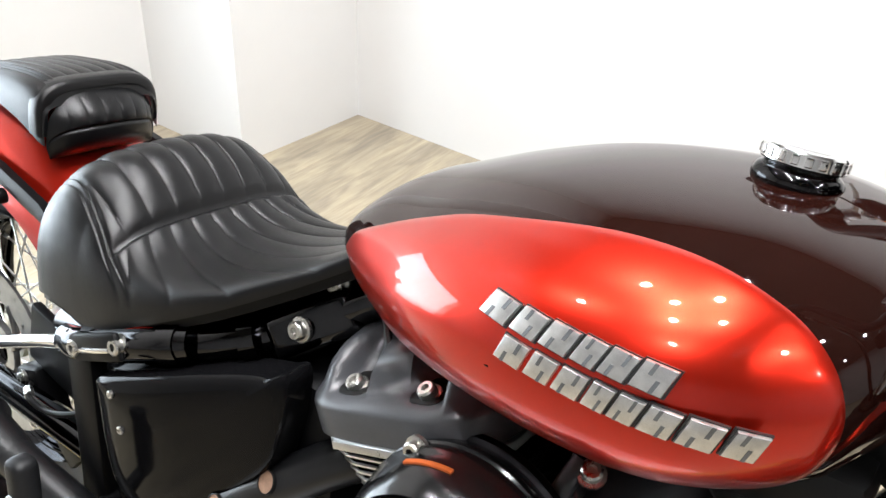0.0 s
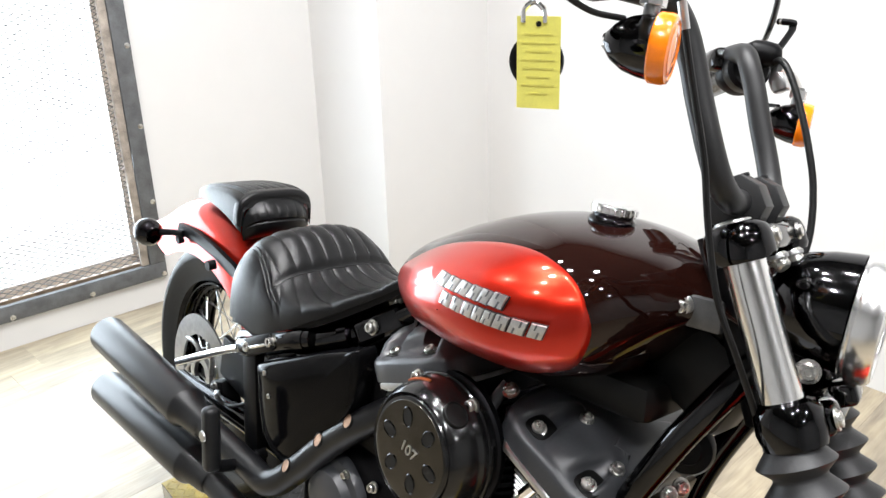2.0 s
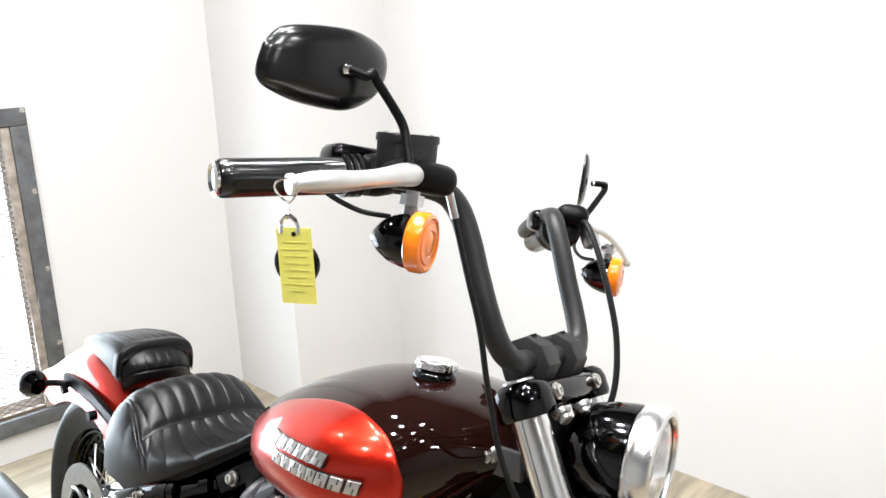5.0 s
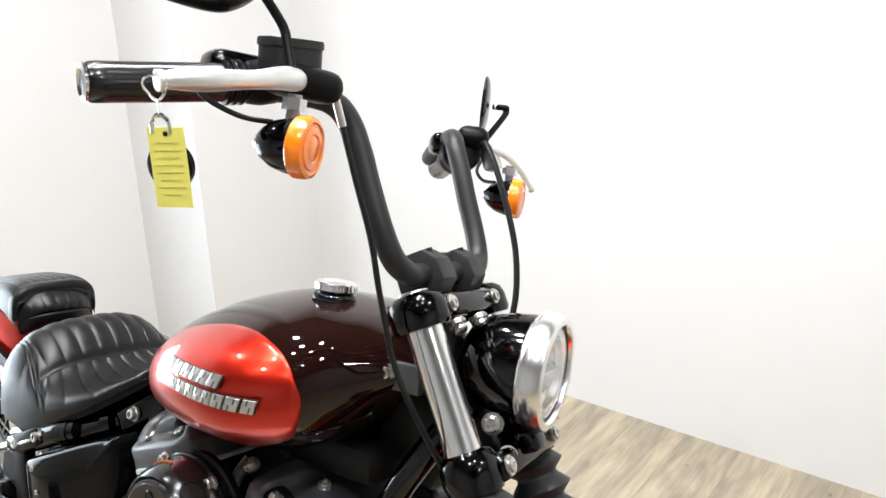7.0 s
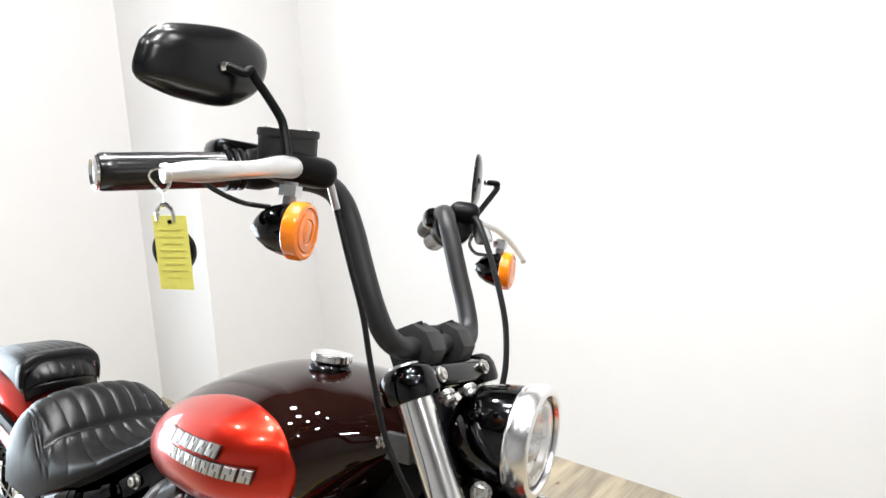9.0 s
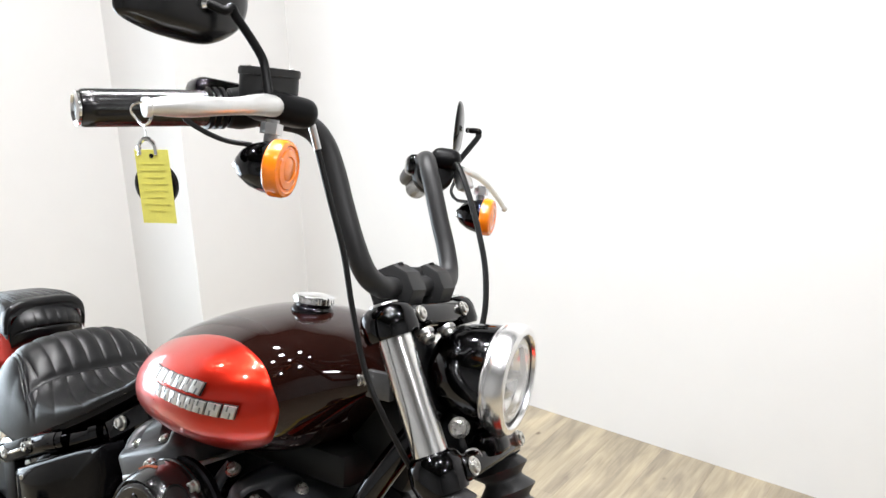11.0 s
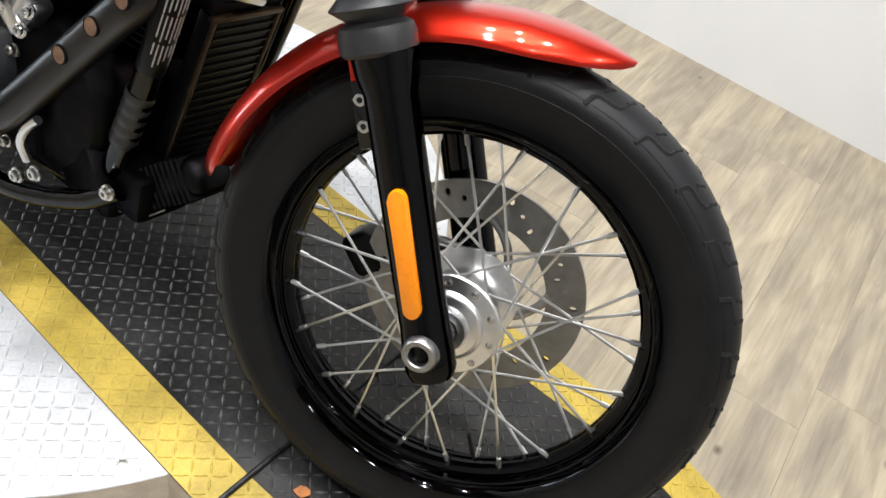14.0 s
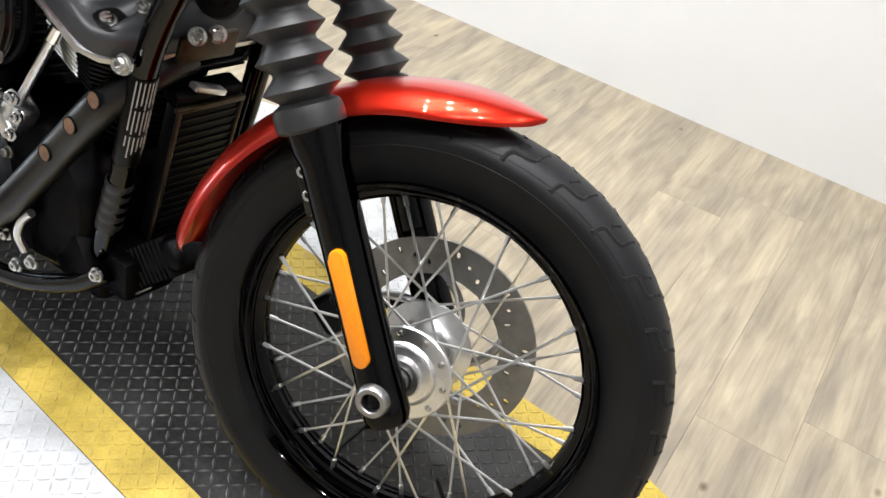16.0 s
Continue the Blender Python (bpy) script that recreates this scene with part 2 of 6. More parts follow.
    n3.inputs["Scale"].default_value, n3.inputs["Detail"].default_value, n3.inputs["Distortion"].default_value = 1.0, 6, 0.8
    nt.links.new(mp3.outputs[0], n3.inputs["Vector"])
    r3 = nt.nodes.new("ShaderNodeValToRGB")
    r3.color_ramp.elements[0].position, r3.color_ramp.elements[1].position = 0.30, 0.62
    r3.color_ramp.elements[0].color, r3.color_ramp.elements[1].color = (0.84, 0.82, 0.80, 1), (1.05, 1.05, 1.05, 1)
    nt.links.new(n3.outputs["Fac"], r3.inputs[0])
    mp4 = nt.nodes.new("ShaderNodeMapping")
    mp4.inputs["Scale"].default_value = (7, 4.5, 1)
    nt.links.new(off.outputs[0], mp4.inputs["Vector"])
    vo = nt.nodes.new("ShaderNodeTexVoronoi")
    vo.inputs["Scale"].default_value = 1.0
    nt.links.new(mp4.outputs[0], vo.inputs["Vector"])
    r4 = nt.nodes.new("ShaderNodeValToRGB")
    r4.color_ramp.elements[0].position, r4.color_ramp.elements[1].position = 0.02, 0.07
    r4.color_ramp.elements[0].color, r4.color_ramp.elements[1].color = (0.36, 0.31, 0.28, 1), (1, 1, 1, 1)
    nt.links.new(vo.outputs["Distance"], r4.inputs[0])
    res = mx
    for extra in (r3, r4):
        m2 = nt.nodes.new("ShaderNodeMix")
        m2.data_type, m2.blend_type = "RGBA", "MULTIPLY"
        m2.inputs["Factor"].default_value = 1.0
        nt.links.new(res.outputs["Result"], m2.inputs["A"])
        nt.links.new(extra.outputs[0], m2.inputs["B"])
        res = m2
    nt.links.new(res.outputs["Result"], hv.inputs["Color"])
    nt.links.new(hv.outputs[0], bs.inputs["Base Color"])
    bp = nt.nodes.new("ShaderNodeBump")
    bp.inputs["Strength"].default_value, bp.inputs["Distance"].default_value = 0.25, 0.001
    nt.links.new(n1.outputs["Fac"], bp.inputs["Height"])
    nt.links.new(bp.outputs[0], bs.inputs["Normal"])
    return m


M_PLANK = plank_mat()

# ---- mesh helpers ----


def finish(bm, name, material, angle=35):
    me = bpy.data.meshes.new(name)
    bmesh.ops.recalc_face_normals(bm, faces=bm.faces)
    for face in bm.faces:
        face.smooth = True
    bm.to_mesh(me)
    bm.free()
    me.set_sharp_from_angle(angle=radians(angle))
    if material:
        me.materials.append(material)
    return me


def part(name, bm, material, parent=None, label="", m=None, angle=35):
    """One bmesh as one mesh object, under a thing or a part."""
    if m is not None:
        bmesh.ops.transform(bm, matrix=m, verts=bm.verts)
    ob = new(name, finish(bm, name, material, angle))
    ob.parent = parent
    if label:
        ob["label"] = label
    return ob


def box_bm(sx, sy, sz, m=None, bevel=0.0, seg=2, bm=None):
    """A bevelled box, added to bm if one is given."""
    b2 = bmesh.new()
    bmesh.ops.create_cube(b2, size=1.0, matrix=Matrix.Diagonal((sx, sy, sz, 1)))
    if bevel:
        bmesh.ops.bevel(b2, geom=list(b2.edges), offset=bevel, segments=seg, profile=0.5, affect="EDGES")
    if m is not None:
        bmesh.ops.transform(b2, matrix=m, verts=b2.verts)
    return merge(bm, b2)


def merge(bm, b2):
    if bm is None:
        return b2
    tmp = bpy.data.meshes.new("tmp")
    b2.to_mesh(tmp)
    b2.free()
    bm.from_mesh(tmp)
    bpy.data.meshes.remove(tmp)
    return bm


def span(a, b):
    """A frame at a whose z runs to b, and the length."""
    a, b = Vector(a), Vector(b)
    q = (b - a).to_track_quat("Z", "Y")
    return Matrix.Translation(a) @ q.to_matrix().to_4x4(), (b - a).length


def lathe_bm(profile, m=None, seg=32, bm=None, sweep=2 * math.pi):
    """Rings (radius, height) turned about z."""
    b2 = bmesh.new()
    rings = []
    for r, h in profile:
        if r < 1e-6:
            rings.append([b2.verts.new((0, 0, h))])
        else:
            rings.append([b2.verts.new((r * math.cos(2 * math.pi * i / seg), r * math.sin(2 * math.pi * i / seg), h)) for i in range(seg)])
    for ra, rb in zip(rings, rings[1:]):
        for i in range(seg):
            j = (i + 1) % seg
            if len(ra) == 1 and len(rb) == 1:
                continue
            if len(ra) == 1:
                b2.faces.new((ra[0], rb[i], rb[j]))
            elif len(rb) == 1:
                b2.faces.new((ra[i], ra[j], rb[0]))
            else:
                b2.faces.new((ra[i], ra[j], rb[j], rb[i]))
    if m is not None:
        bmesh.ops.transform(b2, matrix=m, verts=b2.verts)
    return merge(bm, b2)


def rod_bm(a, b, r, seg=12, bm=None, r2=None):
    m, l = span(a, b)
    r2 = r if r2 is None else r2
    return lathe_bm([(0, 0), (r, 0), (r2, l), (0, l)], m, seg, bm)


def curve_pts(pts, n=10):
    """A smooth line through the points (Catmull-Rom)."""
    p = [Vector(v) for v in pts]
    p = [p[0] * 2 - p[1]] + p + [p[-1] * 2 - p[-2]]
    out = []
    for i in range(1, len(p) - 2):
        for k in range(n):
            t = k / n
            out.append(0.5 * ((2 * p[i]) + (p[i + 1] - p[i - 1]) * t + (2 * p[i - 1] - 5 * p[i] + 4 * p[i + 1] - p[i + 2]) * t * t + (3 * p[i] - p[i - 1] - 3 * p[i + 1] + p[i + 2]) * t ** 3))
    out.append(p[-2])
    return out


def tube_bm(pts, radius, n=8, seg=14, bm=None, caps=True):
    """A round tube along a smooth line; radius may be a function of the part of the way."""
    line = curve_pts(pts, n)
    b2 = bmesh.new()
    rings, up = [], Vector((0.13, 0.31, 0.94))
    for k, c in enumerate(line):
        d = (line[min(k + 1, len(line) - 1)] - line[max(k - 1, 0)]).normalized()
        side = d.cross(up)
        if side.length < 1e-3:
            side = d.cross(Vector((1, 0, 0)))
        side.normalize()
        up = side.cross(d).normalized()
        r = radius(k / (len(line) - 1)) if callable(radius) else radius
        rings.append([b2.verts.new(c + r * (math.cos(2 * math.pi * i / seg) * side + math.sin(2 * math.pi * i / seg) * up)) for i in range(seg)])
    for ra, rb in zip(rings, rings[1:]):
        for i in range(seg):
            j = (i + 1) % seg
            b2.faces.new((ra[i], ra[j], rb[j], rb[i]))
    if caps:
        b2.faces.new(rings[0])
        b2.faces.new(rings[-1])
    return merge(bm, b2)


def loft_bm(loops, bm=None, closed=True, caps=True):
    """Skin through loops of equal count."""
    b2 = bmesh.new()
    rings = [[b2.verts.new(v) for v in lp] for lp in loops]
    for ra, rb in zip(rings, rings[1:]):
        n = len(ra)
        for i in range(n if closed else n - 1):
            j = (i + 1) % n
            b2.faces.new((ra[i], ra[j], rb[j], rb[i]))
    if caps and closed:
        b2.faces.new(rings[0])
        b2.faces.new(rings[-1])
    return merge(bm, b2)


def prism_bm(outline, depth, m=None, bevel=0.0, bm=None):
    """An outline in x and y, raised by depth along z."""
    b2 = bmesh.new()
    lo = [b2.verts.new((x, y, 0)) for x, y in outline]
    hi = [b2.verts.new((x, y, depth)) for x, y in outline]
    b2.faces.new(lo)
    b2.faces.new(hi)
    n = len(lo)
    for i in range(n):
        b2.faces.new((lo[i], lo[(i + 1) % n], hi[(i + 1) % n], hi[i]))
    if bevel:
        hs = set(hi)
        bmesh.ops.bevel(b2, geom=[e for e in b2.edges if e.verts[0] in hs and e.verts[1] in hs], offset=bevel, segments=2, profile=0.5, affect="EDGES")
    if m is not None:
        bmesh.ops.transform(b2, matrix=m, verts=b2.verts)
    return merge(bm, b2)


def bolt_bm(at, out, r=0.008, h=0.006, bm=None):
    """A flanged, domed bolt head that faces along out."""
    m, _ = span(at, Vector(at) + Vector(out))
    bm = lathe_bm([(r * 1.35, -0.001), (r * 1.35, h * 0.25), (r, h * 0.3), (r, h * 0.85), (r * 0.8, h), (r * 0.45, h), (r * 0.42, h * 0.6), (0, h * 0.6)], m, 14, bm)
    return bm


def thing(name, label, category, m=None, group="", kind=""):
    ob = new(name)
    ob.empty_display_size = 0.1
    if m is not None:
        ob.matrix_world = m
    return tagged(ob, label, category, group, kind)


def spline(xs, ys):
    """A smooth function through the points, flat past the ends."""
    def f(x):
        if x <= xs[0]:
            return ys[0]
        if x >= xs[-1]:
            return ys[-1]
        i = max(k for k in range(len(xs)) if xs[k] <= x)
        i = min(i, len(xs) - 2)
        h = xs[i + 1] - xs[i]
        t = (x - xs[i]) / h

        def slope(k):
            if k == 0 or k == len(xs) - 1:
                a, b = max(0, k - 1), min(len(xs) - 1, k + 1)
                return (ys[b] - ys[a]) / (xs[b] - xs[a])
            return (ys[k + 1] - ys[k - 1]) / (xs[k + 1] - xs[k - 1])
        m0, m1 = slope(i) * h, slope(i + 1) * h
        return (2 * t ** 3 - 3 * t * t + 1) * ys[i] + (t ** 3 - 2 * t * t + t) * m0 + (-2 * t ** 3 + 3 * t * t) * ys[i + 1] + (t ** 3 - t * t) * m1
    return f


# ---- room ----
def wall(name, boxes, label, material=None):
    bm = None
    for (x0, x1), (y0, y1), (z0, z1) in boxes:
        bm = box_bm(x1 - x0, y1 - y0, z1 - z0, Matrix.Translation(((x0 + x1) / 2, (y0 + y1) / 2, (z0 + z1) / 2)), bm=bm)
    return tagged(part(name, bm, material or M_WALL), label, "wall", kind="structure")


WIN_Y0, WIN_Y1, WIN_Z0, WIN_Z1 = -1.25, 0.30, 0.085, 1.185
T = 0.16
wall("wall_north", [((WALL_X - T, EAST_X + T), (WALL_Y, WALL_Y + T), (FLOOR_Z - 0.1, CEIL_Z))], "plain smooth white painted showroom wall")
wall("wall_west", [((WALL_X - T, WALL_X), (SOUTH_Y, WIN_Y0), (FLOOR_Z - 0.1, CEIL_Z)), ((WALL_X - T, WALL_X), (WIN_Y1, WALL_Y), (FLOOR_Z - 0.1, CEIL_Z)),
                   ((WALL_X - T, WALL_X), (WIN_Y0, WIN_Y1), (FLOOR_Z - 0.1, WIN_Z0)), ((WALL_X - T, WALL_X), (WIN_Y0, WIN_Y1), (WIN_Z1, CEIL_Z))], "white painted wall around the mesh window")
wall("wall_pier", [((WALL_X, -2.5), (1.12, WALL_Y), (FLOOR_Z - 0.1, CEIL_Z))], "square white pier in the corner of the room")
# unseen east and south walls, added in grey to keep gloss blacks dark
wall("wall_east", [((EAST_X, EAST_X + T), (SOUTH_Y, WALL_Y), (FLOOR_Z - 0.1, CEIL_Z))], "unseen end wall, greyed to stand for a dim room", M_DIMROOM)
wall("wall_south", [((WALL_X - T, EAST_X + T), (SOUTH_Y - T, SOUTH_Y), (FLOOR_Z - 0.1, CEIL_Z))], "unseen back wall, greyed to stand for a dim room", M_DIMROOM)
tagged(part("ceiling", box_bm(EAST_X - WALL_X + 2 * T, WALL_Y - SOUTH_Y + 2 * T, 0.1, Matrix.Translation(((EAST_X + WALL_X) / 2, (WALL_Y + SOUTH_Y) / 2, CEIL_Z + 0.05))), M_CEIL), "unseen showroom ceiling, darkened to keep reflections black", "ceiling", kind="structure")
floor = tagged(part("floor", box_bm(EAST_X - WALL_X + 0.1, WALL_Y - SOUTH_Y + 0.1, 0.1, Matrix.Translation(((EAST_X + WALL_X) / 2, (WALL_Y + SOUTH_Y) / 2, FLOOR_Z - 0.056))), M_TIMBER), "pale grey-brown wood-look vinyl plank floor", "floor", kind="structure")


def window():
    win = thing("window_1", "low window covered by expanded metal mesh in a bolted grey frame", "window", kind="structure")
    x, fw, fd = WALL_X + 0.012, 0.062, 0.024
    y0, y1, z0, z1 = WIN_Y0 - 0.01, WIN_Y1 + 0.054, WIN_Z0 - 0.055, WIN_Z1 + 0.05
    for name, (cy, cz, sy, sz) in {"a": ((y0 + y1) / 2, z1 - fw / 2, y1 - y0, fw), "b": ((y0 + y1) / 2, z0 + fw / 2, y1 - y0, fw), "c": (y1 - fw / 2, (z0 + z1) / 2, fw, z1 - z0 - 2 * fw - 0.002), "d": (y0 + fw / 2, (z0 + z1) / 2, fw, z1 - z0 - 2 * fw - 0.002)}.items():
        part("window_frame", box_bm(fd, sy, sz, Matrix.Translation((x, cy, cz)), 0.003), M_FRAME, win, "dark grey bolted frame")
    # timber lining behind the frame
    for cy, cz, sy, sz in ((WIN_Y1 - 0.008, (WIN_Z0 + WIN_Z1) / 2, 0.016, WIN_Z1 - WIN_Z0), (WIN_Y0 + 0.008, (WIN_Z0 + WIN_Z1) / 2, 0.016, WIN_Z1 - WIN_Z0), ((WIN_Y0 + WIN_Y1) / 2, WIN_Z0 + 0.008, WIN_Y1 - WIN_Y0 - 0.034, 0.016), ((WIN_Y0 + WIN_Y1) / 2, WIN_Z1 - 0.008, WIN_Y1 - WIN_Y0 - 0.034, 0.016)):
        part("lining", box_bm(0.12, sy, sz, Matrix.Translation((WALL_X - 0.065, cy, cz))), M_TIMBER, win, "bare timber lining")
    for k in range(6):
        for z in (z0 + 0.014, z1 - 0.010):
            part("bolt", bolt_bm((x + fd / 2, y1 - 0.013 - k * 0.282, z), (1, 0, 0), 0.0075, 0.004), M_ZINC, win)
    for k in range(1, 4):
        part("bolt", bolt_bm((x + fd / 2, y1 - 0.013, z1 - 0.010 - k * 0.294), (1, 0, 0), 0.0075, 0.004), M_ZINC, win)
    # expanded mesh: flattened strands in two leaning sets
    bm = bmesh.new()
    xm, pitch, tall = WALL_X - 0.012, 0.040, 0.0205
    a0, a1, b0, b1 = WIN_Y0 + 0.01, WIN_Y1 - 0.01, WIN_Z0 + 0.01, WIN_Z1 - 0.01
    slope = tall / pitch
    for sgn in (1, -1):
        n = int((a1 - a0 + (b1 - b0) / slope) / pitch) + 2
        for k in range(n):
            ys = a0 - (b1 - b0) / slope + k * pitch if sgn > 0 else a0 + k * pitch
            pts = []
            for yy, zz in ((ys, b0), (ys + sgn * (b1 - b0) / slope, b1)):
                pts.append((yy, zz))
            (ya, za), (yb, zb) = pts
            ta = 0.0 if yb == ya else max(0.0, min((a0 - ya) / (yb - ya), (a1 - ya) / (yb - ya)))
            tb = min(1.0, max((a0 - ya) / (yb - ya), (a1 - ya) / (yb - ya)))
            if tb - ta < 0.01:
                continue
            p, q = (xm, ya + ta * (yb - ya), za + ta * (zb - za)), (xm + 0.0, ya + tb * (yb - ya), za + tb * (zb - za))
            rod_bm(p, q, 0.0016, 4, bm)
    part("mesh", bm, M_MESH, win, "expanded steel mesh")
    # bare timber board on the inner side of the frame
    part("inner_board", box_bm(0.016, 0.030, z1 - z0 - 2 * fw - 0.004, Matrix.Translation((WALL_X + 0.008, y1 - fw - 0.0155, (z0 + z1) / 2)), 0.002), M_BOARD, win, "weathered timber board")
    # added glowing block, dimmer than the backdrop, so the low mesh shows
    part("kerb_glow_block", box_bm(0.30, 4.0, 0.40, Matrix.Translation((WALL_X - 0.60, -0.4, -0.06)), 0.01), M_KERBGLOW, win, "added glowing block standing in for sunlit ground outside")
    # what glows behind it
    part("backdrop", box_bm(0.02, 4.2, 3.0, Matrix.Translation((WALL_X - 0.9, -0.4, 0.7))), M_OUTSIDE, win, "white glare of daylight")
    # the post's sunlight is put in as emission
    part("post", box_bm(0.05, 0.07, 1.4, Matrix.Translation((WALL_X - 0.12, -0.31, 0.62)), 0.004), M_OUTPOST, win, "pale orange post behind the mesh, glowing as if sunlit")
    return win


window()

# ---- turntable platform ----
LANE_X0, LANE_X1, LANE_H, RAMP_X = -1.74, 0.447, 0.30, 0.285
SKEW = 0.047        # the turntable stands turned by a few degrees against the ramp
DISC_C, DISC_R = (-0.85, 0.03), 0.70


def platform():
    plat = thing("display_platform", "low round treadplate turntable with a dark lane edged in yellow", "platform", pose(0, 0, FLOOR_Z))
    h = -FLOOR_Z
    part("disc_side", lathe_bm([(0, 0.001), (DISC_R, 0.001), (DISC_R, h - 0.007), (0, h - 0.007)], Matrix.Translation((*DISC_C, 0)), 96), M_PALEWOOD, plat, "pale plywood edge of the round turntable")
    part("disc_top", lathe_bm([(0, h - 0.0065), (DISC_R, h - 0.0065), (DISC_R + 0.001, h - 0.005), (DISC_R - 0.001, h - 0.0035), (0, h - 0.0035)], Matrix.Translation((*DISC_C, 0)), 96), M_TREAD, plat, "silver treadplate")
    cy = 0.02
    fall = 0.050 / (LANE_X1 - RAMP_X)

    def sloped(bm):
        """Lets the end of the lane ramp down towards the floor."""
        for v in bm.verts:
            v.co.z = max(0.001, v.co.z - max(0.0, v.co.x - RAMP_X) * fall)
            if v.co.x < -0.14:
                v.co.y += SKEW * (-0.137 - v.co.x)
        return bm
    for x0, x1 in ((LANE_X0, -0.141), (-0.133, RAMP_X), (RAMP_X, LANE_X1)):
        part("lane_board", sloped(box_bm(x1 - x0, 2 * LANE_H, h - 0.004, Matrix.Translation(((x0 + x1) / 2, cy, (h - 0.004) / 2 + 0.001)))), M_PALEWOOD, plat, "pale wood-sided board")
        part("lane_top", sloped(box_bm(x1 - x0, 2 * LANE_H, 0.003, Matrix.Translation(((x0 + x1) / 2, cy, h - 0.0015)), 0.0008 if x1 < 0 else 0.0, 1)), M_MAT, plat, "dark painted treadplate")
        for s in (-1, 1):
            part("stripe", sloped(box_bm(x1 - x0 - 0.0002, 0.078, 0.0012, Matrix.Translation(((x0 + x1) / 2, cy + s * (LANE_H - 0.0395), h + 0.0004)))), M_TAPE, plat, "worn yellow edge stripe")
    part("hinge_pin", tube_bm([(-0.137, 0.25, h + 0.003), (-0.137, 0, h + 0.003), (-0.137, -0.275, h + 0.003), (-0.138, -0.291, h - 0.004), (-0.139, -0.294, h - 0.03)], 0.0045, 6, 10), M_ROD, plat, "bent dark steel pin across the joint")
    for bx, by in ((-0.275, -0.31), (-0.62, -0.52), (-1.1, -0.55)):
        part("screw", bolt_bm((bx, by, h - 0.0035), (0, 0, 1), 0.006, 0.002), M_ZINC, plat)

    def lozenges(name, keep, material, top, box, label):
        """Raised treads in a herringbone of short bars."""
        verts, faces = [], []
        p = 0.0192
        x0, x1, y0, y1 = box
        for i in range(int((x1 - x0) / p)):
            for j in range(int((y1 - y0) / p)):
                cx, cy2 = x0 + (i + 0.5) * p, y0 + (j + 0.5) * p
                if not keep(cx, cy2):
                    continue
                a = radians(45 if (i + j) % 2 else -45)
                dx, dy = math.cos(a), math.sin(a)
                hl, hw, hh = 0.0112, 0.0027, 0.0018
                base = len(verts)
                for u, v, w in ((-hl, 0, 0), (0, -hw, 0), (hl, 0, 0), (0, hw, 0), (-hl * 0.55, 0, hh), (hl * 0.55, 0, hh)):
                    lean_y = SKEW * max(0.0, -0.137 - cx) if top > h - 0.002 else 0.0
                    verts.append((cx + u * dx - v * dy, cy2 + u * dy + v * dx + lean_y, top + w - max(0.0, cx + u * dx - RAMP_X) * (fall if top > h - 0.002 else 0.0)))
                faces += [tuple(base + q for q in f) for f in ((0, 1, 4), (1, 5, 4), (1, 2, 5), (2, 3, 5), (3, 4, 5), (3, 0, 4))]
        me = bpy.data.meshes.new(name)
        me.from_pydata(verts, [], faces)
        me.materials.append(material)
        ob = new(name, me)
        ob.parent = plat
        return tagged(ob, label, kind="stuff")
    inner = LANE_H - 0.083
    gap = lambda x: not -0.147 < x < -0.127
    lozenges("tread_dark", lambda x, y: abs(y - cy) < inner - 0.006 and gap(x), M_MATWORN, h, (LANE_X0 + 0.01, LANE_X1 - 0.008, cy - inner, cy + inner), "raised treads on the dark lane")
    lozenges("tread_yellow", lambda x, y: inner + 0.006 < abs(y - cy) < LANE_H - 0.007 and gap(x), M_TAPE, h + 0.001, (LANE_X0 + 0.01, LANE_X1 - 0.008, cy - LANE_H, cy + LANE_H), "raised treads under the yellow stripes")
    lozenges("tread_silver", lambda x, y: abs(y - cy - SKEW * max(0.0, -0.137 - x)) > LANE_H + 0.008 and math.hypot(x - DISC_C[0], y - DISC_C[1]) < DISC_R - 0.016, M_TREAD, h - 0.0035, (DISC_C[0] - DISC_R, DISC_C[0] + DISC_R, DISC_C[1] - DISC_R, DISC_C[1] + DISC_R), "raised treads on the silver disc")
    leaf = [(0.012 * math.cos(2 * math.pi * k / 9) * (1 + 0.3 * math.sin(3 * k)), 0.009 * math.sin(2 * math.pi * k / 9)) for k in range(9)]
    tagged(part("dry_leaf", prism_bm(leaf, 0.0015, pose(-0.067, -0.167, 0.0018, 3, -4, 20)), mat("dry_leaf", (0.45, 0.16, 0.04), 0.7, vary=0.2, scale=90)), "small dry orange leaf on the dark lane", "leaf")


platform()
# ---- motorcycle ----
LEAN, RAKE, STEER = 9.0, 28.0, 17.5
AX_B, AX_W = Vector((0, 0, 0.333)), Vector((0, 0, 0.328))
BIKE = Matrix.Translation(AX_W) @ Matrix.Rotation(radians(-LEAN), 4, "X") @ Matrix.Translation(-AX_B)
fa = Vector((-math.sin(radians(RAKE)), 0, math.cos(radians(RAKE))))
fy = Matrix.Rotation(radians(STEER), 3, fa) @ Vector((0, 1, 0))
fx = fy.cross(fa)
# steering frame: origin at the front axle, z up the fork, y to the left
FB = Matrix.Translation(AX_B) @ Matrix((fx, fy, fa)).transposed().to_4x4()
FWD = Vector((math.cos(radians(RAKE)), 0, -math.sin(radians(RAKE))))
UPF = Vector((math.sin(radians(RAKE)), 0, math.cos(radians(RAKE))))
bike = thing("motorcycle", "red and black cruiser motorcycle leaning on its stand on the platform", "motorcycle", BIKE)
Y_AXIS = Matrix.Rotation(radians(-90), 4, "X")      # z of a lathe to +y


def at(x, y, z):
    return Matrix.Translation((x, y, z))


